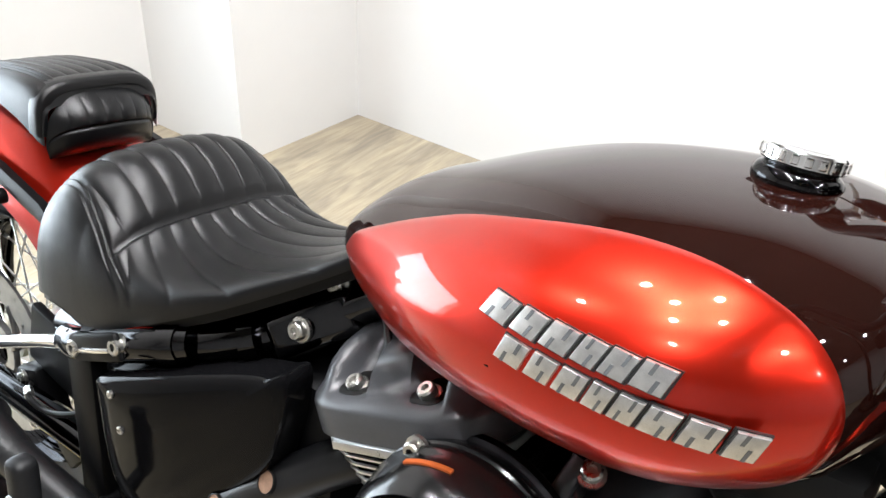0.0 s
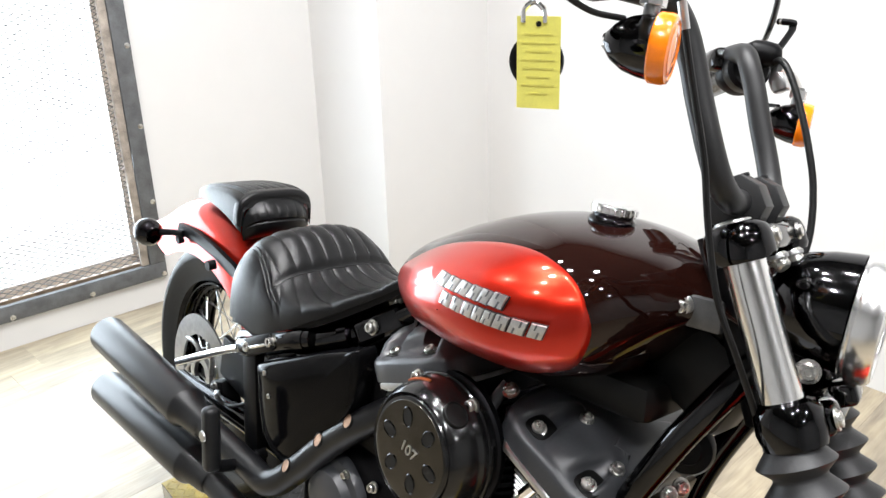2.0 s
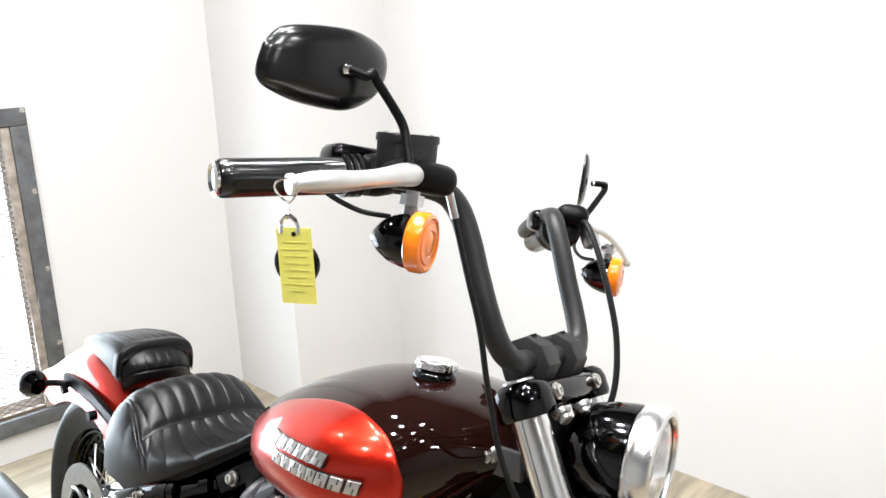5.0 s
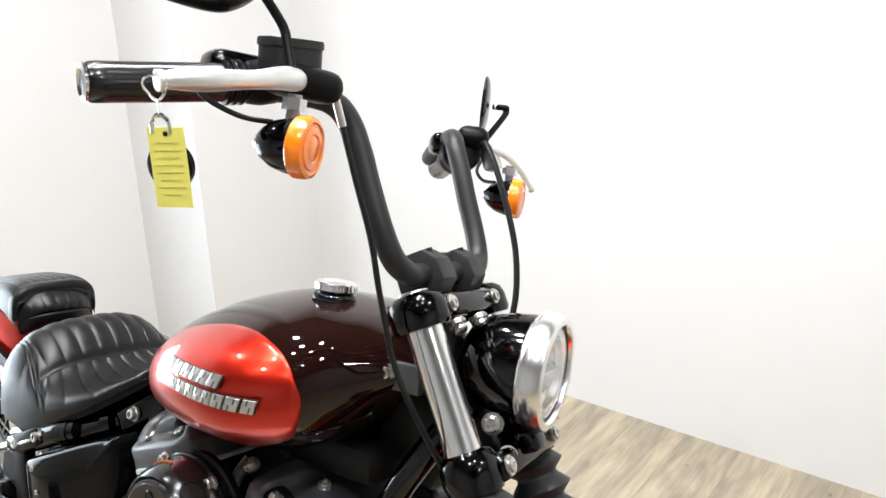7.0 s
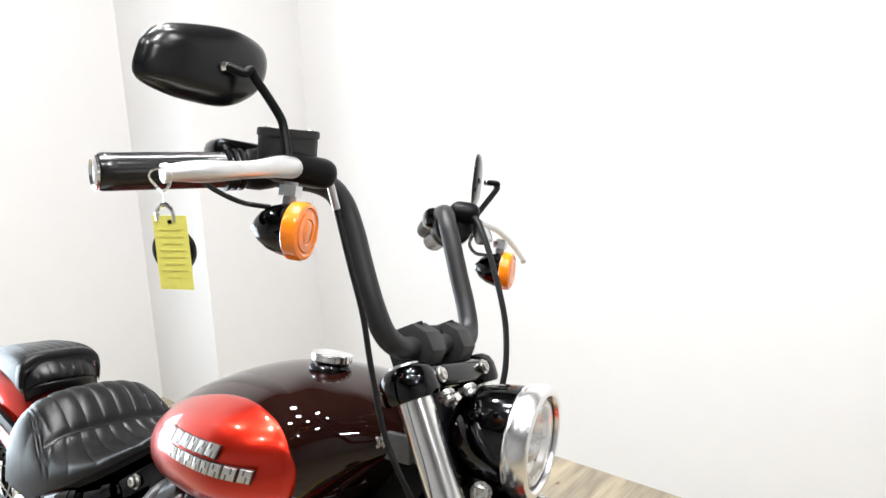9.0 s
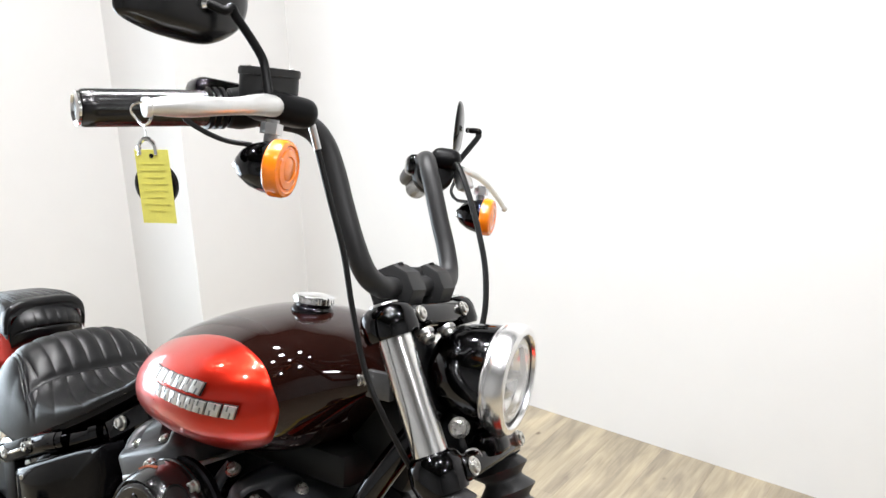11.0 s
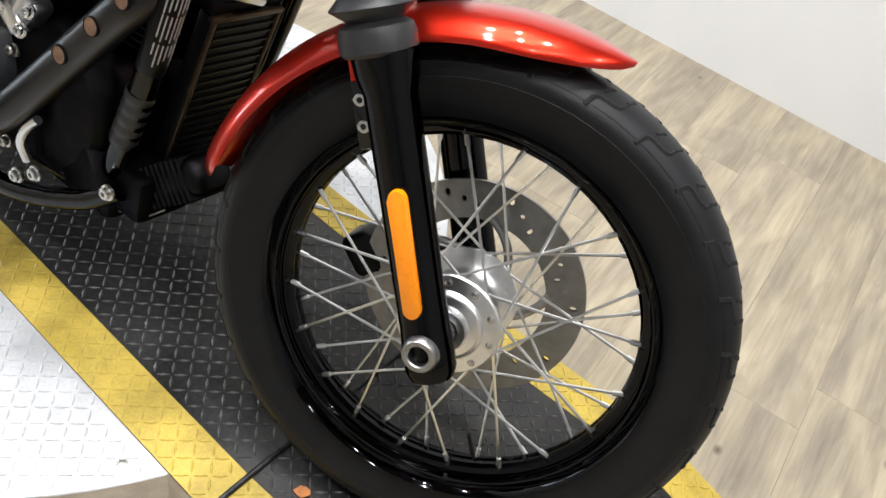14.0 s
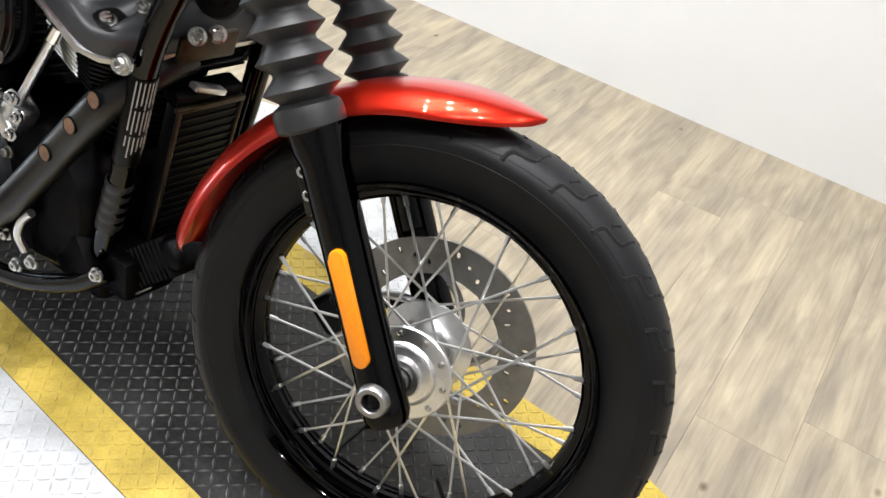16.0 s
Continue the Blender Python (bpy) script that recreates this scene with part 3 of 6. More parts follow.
def tyre_section(R, half, rim_r, a):
    """Radius and offset of the tyre's skin, a from 0 at one bead to pi at the other."""
    y = -half * math.copysign(abs(math.cos(a)) ** 0.85, math.cos(a)) * (0.56 + 0.44 * min(1, math.sin(a) * 1.9) ** 0.8)
    return rim_r + (R - rim_r) * math.sin(a) ** 0.66, y


def tyre_bm(R, half, rim_r, m, seg=96):
    prof = [tyre_section(R, half, rim_r, math.pi * k / 24) for k in range(25)]
    prof = [(rim_r - 0.01, -half * 0.55)] + prof + [(rim_r - 0.01, half * 0.55)]
    return lathe_bm(prof, m @ Y_AXIS, seg)


def rim_bm(rim_r, half, m, seg=96):
    side = [(rim_r + 0.0190, half + 0.001), (rim_r + 0.0212, half - 0.0005), (rim_r + 0.0214, half - 0.004), (rim_r + 0.0185, half - 0.0055), (rim_r + 0.0140, half - 0.0085), (rim_r + 0.0125, half - 0.0075), (rim_r + 0.0105, half - 0.0080), (rim_r + 0.0095, half - 0.0105), (rim_r + 0.0040, half - 0.0145), (rim_r + 0.0025, half - 0.0132), (rim_r + 0.0005, half - 0.0138), (rim_r - 0.0005, half - 0.0165), (rim_r - 0.0060, half - 0.0205), (rim_r - 0.0075, half - 0.0195), (rim_r - 0.0095, half - 0.0202), (rim_r - 0.0105, half - 0.0235), (rim_r - 0.020, half - 0.0245), (rim_r - 0.0245, half - 0.0255)]
    # the flanks are shallow: the steps lie along the barrel
    side = [(rim_r + 0.0090 + (r - rim_r - 0.0214) * 0.5, half - (half - y) * 1.25) for r, y in side]
    mid = [(rim_r - 0.0160, -0.010), (rim_r - 0.0185, -0.008), (rim_r - 0.0185, -0.005), (rim_r - 0.0160, -0.003), (rim_r - 0.0160, 0.003), (rim_r - 0.0185, 0.005), (rim_r - 0.0185, 0.008), (rim_r - 0.0160, 0.010)]
    back = [(rim_r + 0.003, half - 0.004), (rim_r - 0.004, half - 0.026), (rim_r - 0.010, 0), (rim_r - 0.004, -half + 0.026), (rim_r + 0.003, -half + 0.004)]
    prof = [(r, -y) for r, y in side] + mid + [(r, y) for r, y in reversed(side)] + back + [(side[0][0], -side[0][1])]
    return lathe_bm(prof, m @ Y_AXIS, seg)


def disc_bm(r_in, r_out, thick, m, holes=20):
    """A brake disc with drilled holes and cut-outs, as a ring band."""
    bm = bmesh.new()
    seg = holes * 6
    rr = [r_in, r_in + 0.2 * (r_out - r_in), r_in + 0.42 * (r_out - r_in), r_in + 0.58 * (r_out - r_in), r_in + 0.8 * (r_out - r_in), r_out]
    for side in (0, 1):
        y = (side - 0.5) * thick
        grid = [[bm.verts.new((r * math.cos(2 * math.pi * i / seg), y, r * math.sin(2 * math.pi * i / seg))) for i in range(seg)] for r in rr]
        for k in range(len(rr) - 1):
            for i in range(seg):
                hole = (k == 1 and i % 12 == 2) or (k == 3 and i % 12 == 8) or (k == 2 and i % 12 == 5)
                j = (i + 1) % seg
                if hole:
                    # a round hole: eight points inside the cell, joined to its four corners
                    c = (grid[k][i], grid[k + 1][i], grid[k + 1][j], grid[k][j])
                    ring = []
                    for q in range(8):
                        a = math.pi * (q + 0.5) / 4
                        u, v = 0.5 + 0.46 * math.cos(a), 0.5 + 0.46 * math.sin(a)
                        ring.append(bm.verts.new(c[0].co * (1 - u) * (1 - v) + c[1].co * u * (1 - v) + c[2].co * u * v + c[3].co * (1 - u) * v))
                    for q, (a, b) in enumerate(((2, 3), (3, 0), (0, 1), (1, 2))):
                        bm.faces.new((c[a], c[b], ring[2 * q + 2 if q < 3 else 0], ring[2 * q + 1]))
                        bm.faces.new((c[a], ring[2 * q + 1], ring[2 * q]))
                    continue
                bm.faces.new((grid[k][i], grid[k][j], grid[k + 1][j], grid[k + 1][i]))
        if side == 0:
            first = grid
    for k in (0, len(rr) - 1):
        for i in range(seg):
            j = (i + 1) % seg
            bm.faces.new((first[k][i], first[k][j], grid[k][j], grid[k][i]))
    bmesh.ops.transform(bm, matrix=m, verts=bm.verts)
    return bm


def wheel(name, m, R, half, rim_r, rim_half, label, disc_y, disc_r, hub_r, spokes=40):
    w = part(name, lathe_bm([(0, -0.075), (0.016, -0.075), (0.016, 0.075), (0, 0.075)], m @ Y_AXIS, 20), M_STEEL, bike, label)
    part("tyre", tyre_bm(R, half, rim_r + 0.0068, m), M_RUBBER, w, "black rubber tyre")
    for sd in (-1, 1):
        for av in (0.42, 0.74):
            rr, yy = tyre_section(R, half, rim_r + 0.0068, av)
            part("sidewall_line", lathe_bm([(rr - 0.0016, yy * sd * -0.985), (rr, yy * sd * -1.007), (rr + 0.0016, yy * sd * -0.985)], m @ Y_AXIS, 96), M_RUBBER, w)
    part("rim", rim_bm(rim_r, rim_half, m), M_SLIDER, w, "gloss black laced rim")
    # hub with a flange on either side
    near = [(0.018, 0.064), (0.027, 0.064), (0.029, 0.060), (0.029, 0.054), (hub_r * 0.60, 0.052), (hub_r * 0.64, 0.0535), (hub_r * 0.67, 0.052), (hub_r * 0.70, 0.0485), (hub_r * 0.97, 0.0465), (hub_r, 0.0445), (hub_r, 0.0405), (hub_r * 0.96, 0.039), (hub_r * 0.72, 0.035), (0.036, 0.022), (0.032, 0.012)]
    part("hub", lathe_bm([(r, -y) for r, y in near] + [(r, y) for r, y in reversed(near)], m @ Y_AXIS, 48), M_HUB, w, "polished aluminium hub")
    for k in range(10):
        a = 2 * math.pi * (k + 0.25) / 10
        part("hub_bolt", bolt_bm(m @ Vector((0.85 * hub_r * math.cos(a), -0.0475, 0.85 * hub_r * math.sin(a))), m.to_3x3() @ Vector((0, -1, 0)), 0.0035, 0.003), M_ZINC, w)
    for k in range(spokes):
        side = -1 if k % 2 else 1
        a = 2 * math.pi * k / spokes
        cross = radians(52) * (1 if (k // 2) % 2 else -1)
        p = Vector((hub_r * 0.92 * math.cos(a + cross), side * 0.043, hub_r * 0.92 * math.sin(a + cross)))
        e = Vector(((rim_r - 0.0135) * math.cos(a), side * 0.008, (rim_r - 0.0135) * math.sin(a)))
        q = e + (p - e).normalized() * 0.016
        sp = part("spoke", rod_bm(m @ p, m @ e, 0.0019, 6), M_HUB, w)
        part("nipple", rod_bm(m @ q, m @ e, 0.0034, 6), M_HUB, sp)
        b0 = Vector(((rim_r - 0.0120) * math.cos(a), side * 0.0065, (rim_r - 0.0120) * math.sin(a)))
        part("nipple_seat", rod_bm(m @ b0, m @ (e + (p - e).normalized() * 0.004), 0.0085, 8, r2=0.005), M_GLOSS, sp, "black rim boss")
    dm = m @ Matrix.Translation((0, disc_y, 0))
    d = part("brake_disc", disc_bm(disc_r * 0.66, disc_r, 0.005, dm), M_DISC if disc_y > 0 else M_STEEL, w, "drilled steel brake disc")
    for k in range(5):
        a = 2 * math.pi * k / 5 + 0.3
        arm = []
        for t in range(9):
            u = t / 8
            r = 0.042 + u * (disc_r * 0.69 - 0.042)
            arm.append((r * math.cos(a + 0.9 * u), disc_y, r * math.sin(a + 0.9 * u)))
        part("carrier_arm", tube_bm([m @ Vector(v) for v in arm], 0.006, 2, 8), M_STEEL, d)
    part("carrier", lathe_bm([(0.03, -0.005), (0.05, -0.005), (0.05, 0.005), (0.03, 0.005)], dm @ Y_AXIS, 30), M_STEEL, d)
    part("valve", rod_bm(m @ Vector((0, -0.006, -(rim_r - 0.03))), m @ Vector((0, -0.012, -(rim_r - 0.065))), 0.003, 8), M_RUBBER, w)
    return w


FRONT = FB.copy()
REAR = at(-1.63, -0.010, 0.318)
wf = wheel("front_wheel", FRONT, 0.334, 0.052, 0.2415, 0.044, "spoked front wheel with black rim and drilled disc", 0.062, 0.150, 0.066)
wheel("rear_wheel", REAR, 0.322, 0.075, 0.213, 0.052, "spoked rear wheel with black rim and drilled disc", -0.088, 0.146, 0.07)


def tread_blocks(m, R, half, rim_r, name, parent):
    """Short angled sipes across the crown, their shade painted as thin dark bars sunk in the rubber."""
    bm = bmesh.new()
    n = 30
    for k in range(n):
        for s in (-1, 1):
            a = 2 * math.pi * (k + (0.5 if s > 0 else 0)) / n
            path = ((0.0, 0.06), (0.018, 0.30), (0.024, 0.50), (0.050, 0.55), (0.105, 0.56), (0.120, 0.62), (0.132, 0.86))
            for (da0, v0), (da1, v1) in list(zip(path, path[1:])) + [((0.075, 0.16), (0.100, 0.40))]:
                ps = []
                for da, v in ((da0, v0), (da1, v1)):
                    r, y = tyre_section(R, half, rim_r, math.pi / 2 + v)
                    ps.append(m @ Vector(((r - 0.0030) * math.cos(a + da), s * y * 0.985, (r - 0.0030) * math.sin(a + da))))
                rod_bm(ps[0], ps[1], 0.0042, 6, bm)
    return part(name, bm, mat("groove_shade", (0.0015, 0.0015, 0.0015), 0.9), parent, "angled tread grooves, their shade painted as black bars")


tread_blocks(FRONT, 0.334, 0.052, 0.2483, "tread", wf)


def fender(name, m, R, half, a0, a1, drop, material, label, n=64, taper=0.0, curl=3.2, tail=0.0):
    """A rounded strip bent about an axle; angles from forward, up."""
    loops = []
    nj = 24
    for k in range(n + 1):
        u = k / n
        a = radians(a0 + (a1 - a0) * u)
        w = half
        if taper and u < 0.22:
            w = half * (0.05 + 0.95 * (1 - (1 - u / 0.22) ** 2.0) ** 0.72)
        elif taper and u > 0.92:
            w = half * (0.35 + 0.65 * (1 - ((u - 0.92) / 0.08) ** 2))
        d = drop * (w / half if taper else 1.0)
        if tail and u > 1 - tail:
            d *= 1 - 0.75 * ((u - 1 + tail) / tail) ** 2.2
        lp = []
        for side, dr in ((1, 0.0), (-1, -0.004)):
            for j in range(nj + 1):
                s = side * (1 - 2 * j / nj)
                if curl:
                    yy, r = w * s, R + dr - d * abs(s) ** curl
                else:
                    ph = s * math.pi / 2
                    yy = w * math.copysign(abs(math.sin(ph)) ** 0.8, s)
                    r = R + dr - d * (1 - abs(math.cos(ph)) ** 0.8)
                lp.append(m @ Vector((r * math.cos(a), yy, r * math.sin(a))))
        loops.append(lp)
    return part(name, loft_bm(loops), material, bike, label, angle=50)


ff = fender("front_fender", FRONT, 0.368, 0.066, 52, 149, 0.030, M_RED, "short candy red front fender", taper=0.985)
fender_brace = part("fender_bracket", box_bm(0.050, 0.010, 0.085, FB @ at(-0.045, -0.066, 0.300), 0.004), M_RED, ff)
for bz in (0.279, 0.250):
    part("bracket_bolt", bolt_bm((-0.058, -0.071, bz), (0, -1, 0), 0.008, 0.008), M_ZINC, fender_brace, "", FB)
part("bracket_plate", box_bm(0.034, 0.008, 0.075, FB @ at(-0.050, -0.0745, 0.262), 0.003), M_GLOSS, ff, "black fender mount")
fender("rear_fender", REAR, 0.424, 0.106, 40, 132, 0.122, M_RED, "bobbed candy red rear fender with deep skirts", curl=0, tail=0.14)

# -- fork --
for s in (-1, 1):
    leg = part("fork_leg", rod_bm((-0.021, s * 0.105, 0.74), (-0.020, s * 0.105, 0.565), 0.0230, 40), M_POLISH, bike, "polished upper fork cover", FB)
    part("cap", lathe_bm([(0, 0.0), (0.034, 0.0), (0.037, 0.006), (0.037, 0.026), (0.034, 0.036), (0.027, 0.0425), (0.022, 0.044), (0, 0.044)], at(-0.022, s * 0.105, 0.726), 40), M_GLOSS, leg, "gloss black fork cap", FB)
    part("cap_plug", lathe_bm([(0, 0.0475), (0.016, 0.0475), (0.0195, 0.0462), (0.0200, 0.043)], at(-0.022, s * 0.105, 0.726), 32), M_ALU, leg, "brushed fork plug", FB)
    part("lower_cover", lathe_bm([(0.0230, 0), (0.033, 0.003), (0.0375, 0.02), (0.0360, 0.04), (0.030, 0.050), (0.0230, 0.053)], at(-0.018, s * 0.105, 0.522), 32), M_GLOSS, leg, "gloss black lower cover", FB)
    prof = [(0.030, 0.165)]
    folds = 5
    for k in range(folds):
        z = 0.165 * (1 - k / folds)
        d = 0.165 / folds
        big = 0.0425 + 0.003 * k / folds
        prof += [(0.029, z - 0.04 * d), (0.0298, z - 0.10 * d), (big - 0.0008, z - 0.52 * d), (big, z - 0.56 * d), (big - 0.0008, z - 0.60 * d), (0.0298, z - 0.92 * d), (0.029, z - 0.97 * d)]
    prof += [(0.038, -0.004), (0.0405, -0.012), (0.0405, -0.028), (0.037, -0.032), (0.03, -0.032)]
    part("boot", lathe_bm(prof, at(-0.017, s * 0.105, 0.362) @ Matrix.Rotation(radians(-2), 4, "Y"), 40), M_BOOT, leg, "ribbed black rubber fork boot", FB, angle=38)
    slid = part("slider", lathe_bm([(0, -0.035), (0.026, -0.035), (0.030, -0.025), (0.030, 0.0), (0.0285, 0.03), (0.0285, 0.29), (0.034, 0.31), (0.036, 0.335), (0, 0.335)], at(-0.004, s * 0.105, 0) @ Matrix.Rotation(radians(-1.2), 4, "Y"), 32), M_SLIDER, leg, "gloss black fork slider", FB)
    if s < 0:
        part("axle_nut", lathe_bm([(0.0115, -0.004), (0.0120, 0.009), (0.0135, 0.0105), (0.0185, 0.0105), (0.0205, 0.008), (0.022, 0)], at(-0.002, -0.133, 0.007) @ Matrix.Rotation(radians(90), 4, "X"), 28), M_STEEL, slid, "steel axle end", FB)
        # shallow socket painted black for the shade of a deep bore
        part("axle_socket", lathe_bm([(0, 0.001), (0.0118, 0.001), (0.0122, 0.004)], at(-0.002, -0.133, 0.007) @ Matrix.Rotation(radians(90), 4, "X"), 24), M_COVER, slid, "floor of the hollow axle, painted black for its shade", FB)
        outline = []
        for k in range(24):
            a = 2 * math.pi * k / 24
            outline.append((0.0108 * math.cos(a), (0.061 if math.sin(a) > 0 else -0.061) + 0.0125 * math.sin(a)))
        mrf = at(-0.005, -0.1315, 0.123) @ Matrix.Rotation(radians(90), 4, "X")
        part("reflector", prism_bm(outline, 0.009, mrf, 0.003), M_REFL, slid, "long amber reflector", FB)
        part("reflector_base", prism_bm([(x * 1.18, y * 1.035) for x, y in outline], 0.003, at(-0.005, -0.129, 0.123) @ Matrix.Rotation(radians(90), 4, "X")), M_SATIN, slid, "", FB)
    else:
        cal = part("brake_caliper", box_bm(0.046, 0.06, 0.062, FB @ at(-0.150, 0.085, 0.045) @ Matrix.Rotation(radians(-20), 4, "Y"), 0.012, 3), M_SATIN, bike, "black front brake caliper")
        part("caliper_arm", tube_bm([(-0.02, 0.10, 0.02), (-0.07, 0.10, 0.045), (-0.135, 0.095, 0.05)], 0.010, 6, 10), M_SATIN, cal, "", FB)
part("axle", rod_bm((0, -0.13, 0), (0, 0.13, 0), 0.011, 16), M_STEEL, bike, "", FB)

# triple clamps
tc = part("top_clamp", box_bm(0.055, 0.22, 0.032, FB @ at(-0.018, 0, 0.748), 0.010, 3), M_GLOSS, bike, "gloss black upper fork clamp")
for s in (-1, 1):
    part("clamp_bolt", bolt_bm((0.011, s * 0.075, 0.748), (1, 0, 0), 0.008, 0.006), M_ZINC, tc, "", FB)
lc = part("lower_clamp", box_bm(0.06, 0.21, 0.034, FB @ at(-0.005, 0, 0.545), 0.010, 3), M_GLOSS, bike, "gloss black lower fork clamp")
for s in (-1, 1):
    part("clamp_bolt", bolt_bm((0.026, s * 0.092, 0.545), (1, 0, 0), 0.009, 0.006), M_ZINC, lc, "", FB)
part("steering_stem", rod_bm((-0.055, 0, 0.52), (-0.055, 0, 0.78), 0.024, 20), M_SATIN, bike, "", FB)

for bx, by, bz in ((0.006, -0.070, 0.722), (0.012, -0.010, 0.722)):
    part("clamp_stud", bolt_bm((bx, by, bz), (0.5, -0.3, -1), 0.009, 0.014), M_ZINC, tc, "", FB)
    part("stud_washer", lathe_bm([(0, 0.004), (0.0125, 0.004), (0.013, 0.0), (0, 0.0)], at(bx, by, bz), 20), M_STEEL, tc, "", FB)

# -- headlight --
HL = FB @ Matrix.Translation((0.078, 0, 0.629)) @ FWD.to_track_quat("Z", "Y").to_matrix().to_4x4() @ Matrix.Diagonal((0.885, 0.885, 0.885, 1))
hl = part("headlight", lathe_bm([(0, -0.135), (0.026, -0.132), (0.048, -0.120), (0.066, -0.095), (0.074, -0.066), (0.0775, -0.040), (0.0785, -0.028), (0.0, -0.024)], HL, 64), M_GLOSS, bike, "round headlight with gloss black shell")
part("trim_ring", lathe_bm([(0.0788, -0.026), (0.0808, -0.0255), (0.0818, -0.023), (0.0812, -0.0205), (0.0835, -0.019), (0.0852, -0.014), (0.0856, -0.006), (0.0846, 0.003), (0.0815, 0.0092), (0.0765, 0.0118), (0.0715, 0.0112), (0.0690, 0.0080), (0.0680, 0.002), (0.0675, -0.012)], HL, 72), M_BEZEL, hl, "chrome trim ring")
part("lens_gasket", lathe_bm([(0.0676, 0.0045), (0.0668, 0.0062), (0.0650, 0.0062), (0.0645, 0.0040)], HL, 64), M_DARKMETAL, hl, "dark ring round the lens")
part("inner_ring", lathe_bm([(0.0660, -0.010), (0.0655, 0.0005), (0.0610, 0.0025), (0.0560, 0.0005), (0.0530, -0.008), (0.0530, -0.014)], HL, 64), M_ALU, hl, "silver inner ring")
part("lens_ring", lathe_bm([(0.0505, 0.0005), (0.0520, 0.0035), (0.0545, 0.0035), (0.0560, 0.0005)], HL, 56), M_CHROME, hl, "bright ring in the lens")
part("reflector", lathe_bm([(0.0535, -0.008), (0.048, -0.016), (0.03, -0.024), (0, -0.028)], HL, 40), M_CHROME, hl, "bright reflector bowl")
part("divider", box_bm(0.098, 0.005, 0.016, HL @ at(0, 0, -0.010), 0.0015), M_ALU, hl, "bar across the reflector")
for dx, dy in ((0.0, 0.024), (-0.022, -0.020), (0.022, -0.020)):
    part("led_cell", lathe_bm([(0, -0.004), (0.010, -0.006), (0.0165, -0.011), (0.0185, -0.022)], HL @ at(dx, dy, 0), 28), M_GLASSY, hl, "round lamp cell")
part("lens", lathe_bm([(0.0, 0.0105), (0.03, 0.0098), (0.055, 0.0074), (0.0668, 0.0040), (0.0668, 0.0015), (0.055, 0.0046), (0.03, 0.0070), (0, 0.0076)], HL, 56), M_GLASS, hl, "clear lens").visible_shadow = False
part("mount", box_bm(0.030, 0.040, 0.030, FB @ at(0.026, 0.0, 0.556), 0.008, 3), M_GLOSS, hl, "gloss black headlight mount")
part("clamp_screw", bolt_bm((0.014, -0.060, 0.552), (0.5, -1, 0), 0.009, 0.008), M_ZINC, hl, "", FB)
part("mount_bolt", bolt_bm((0.002, -0.046, 0.592), (0.2, -1, 0), 0.0105, 0.012), M_ZINC, hl, "", FB)

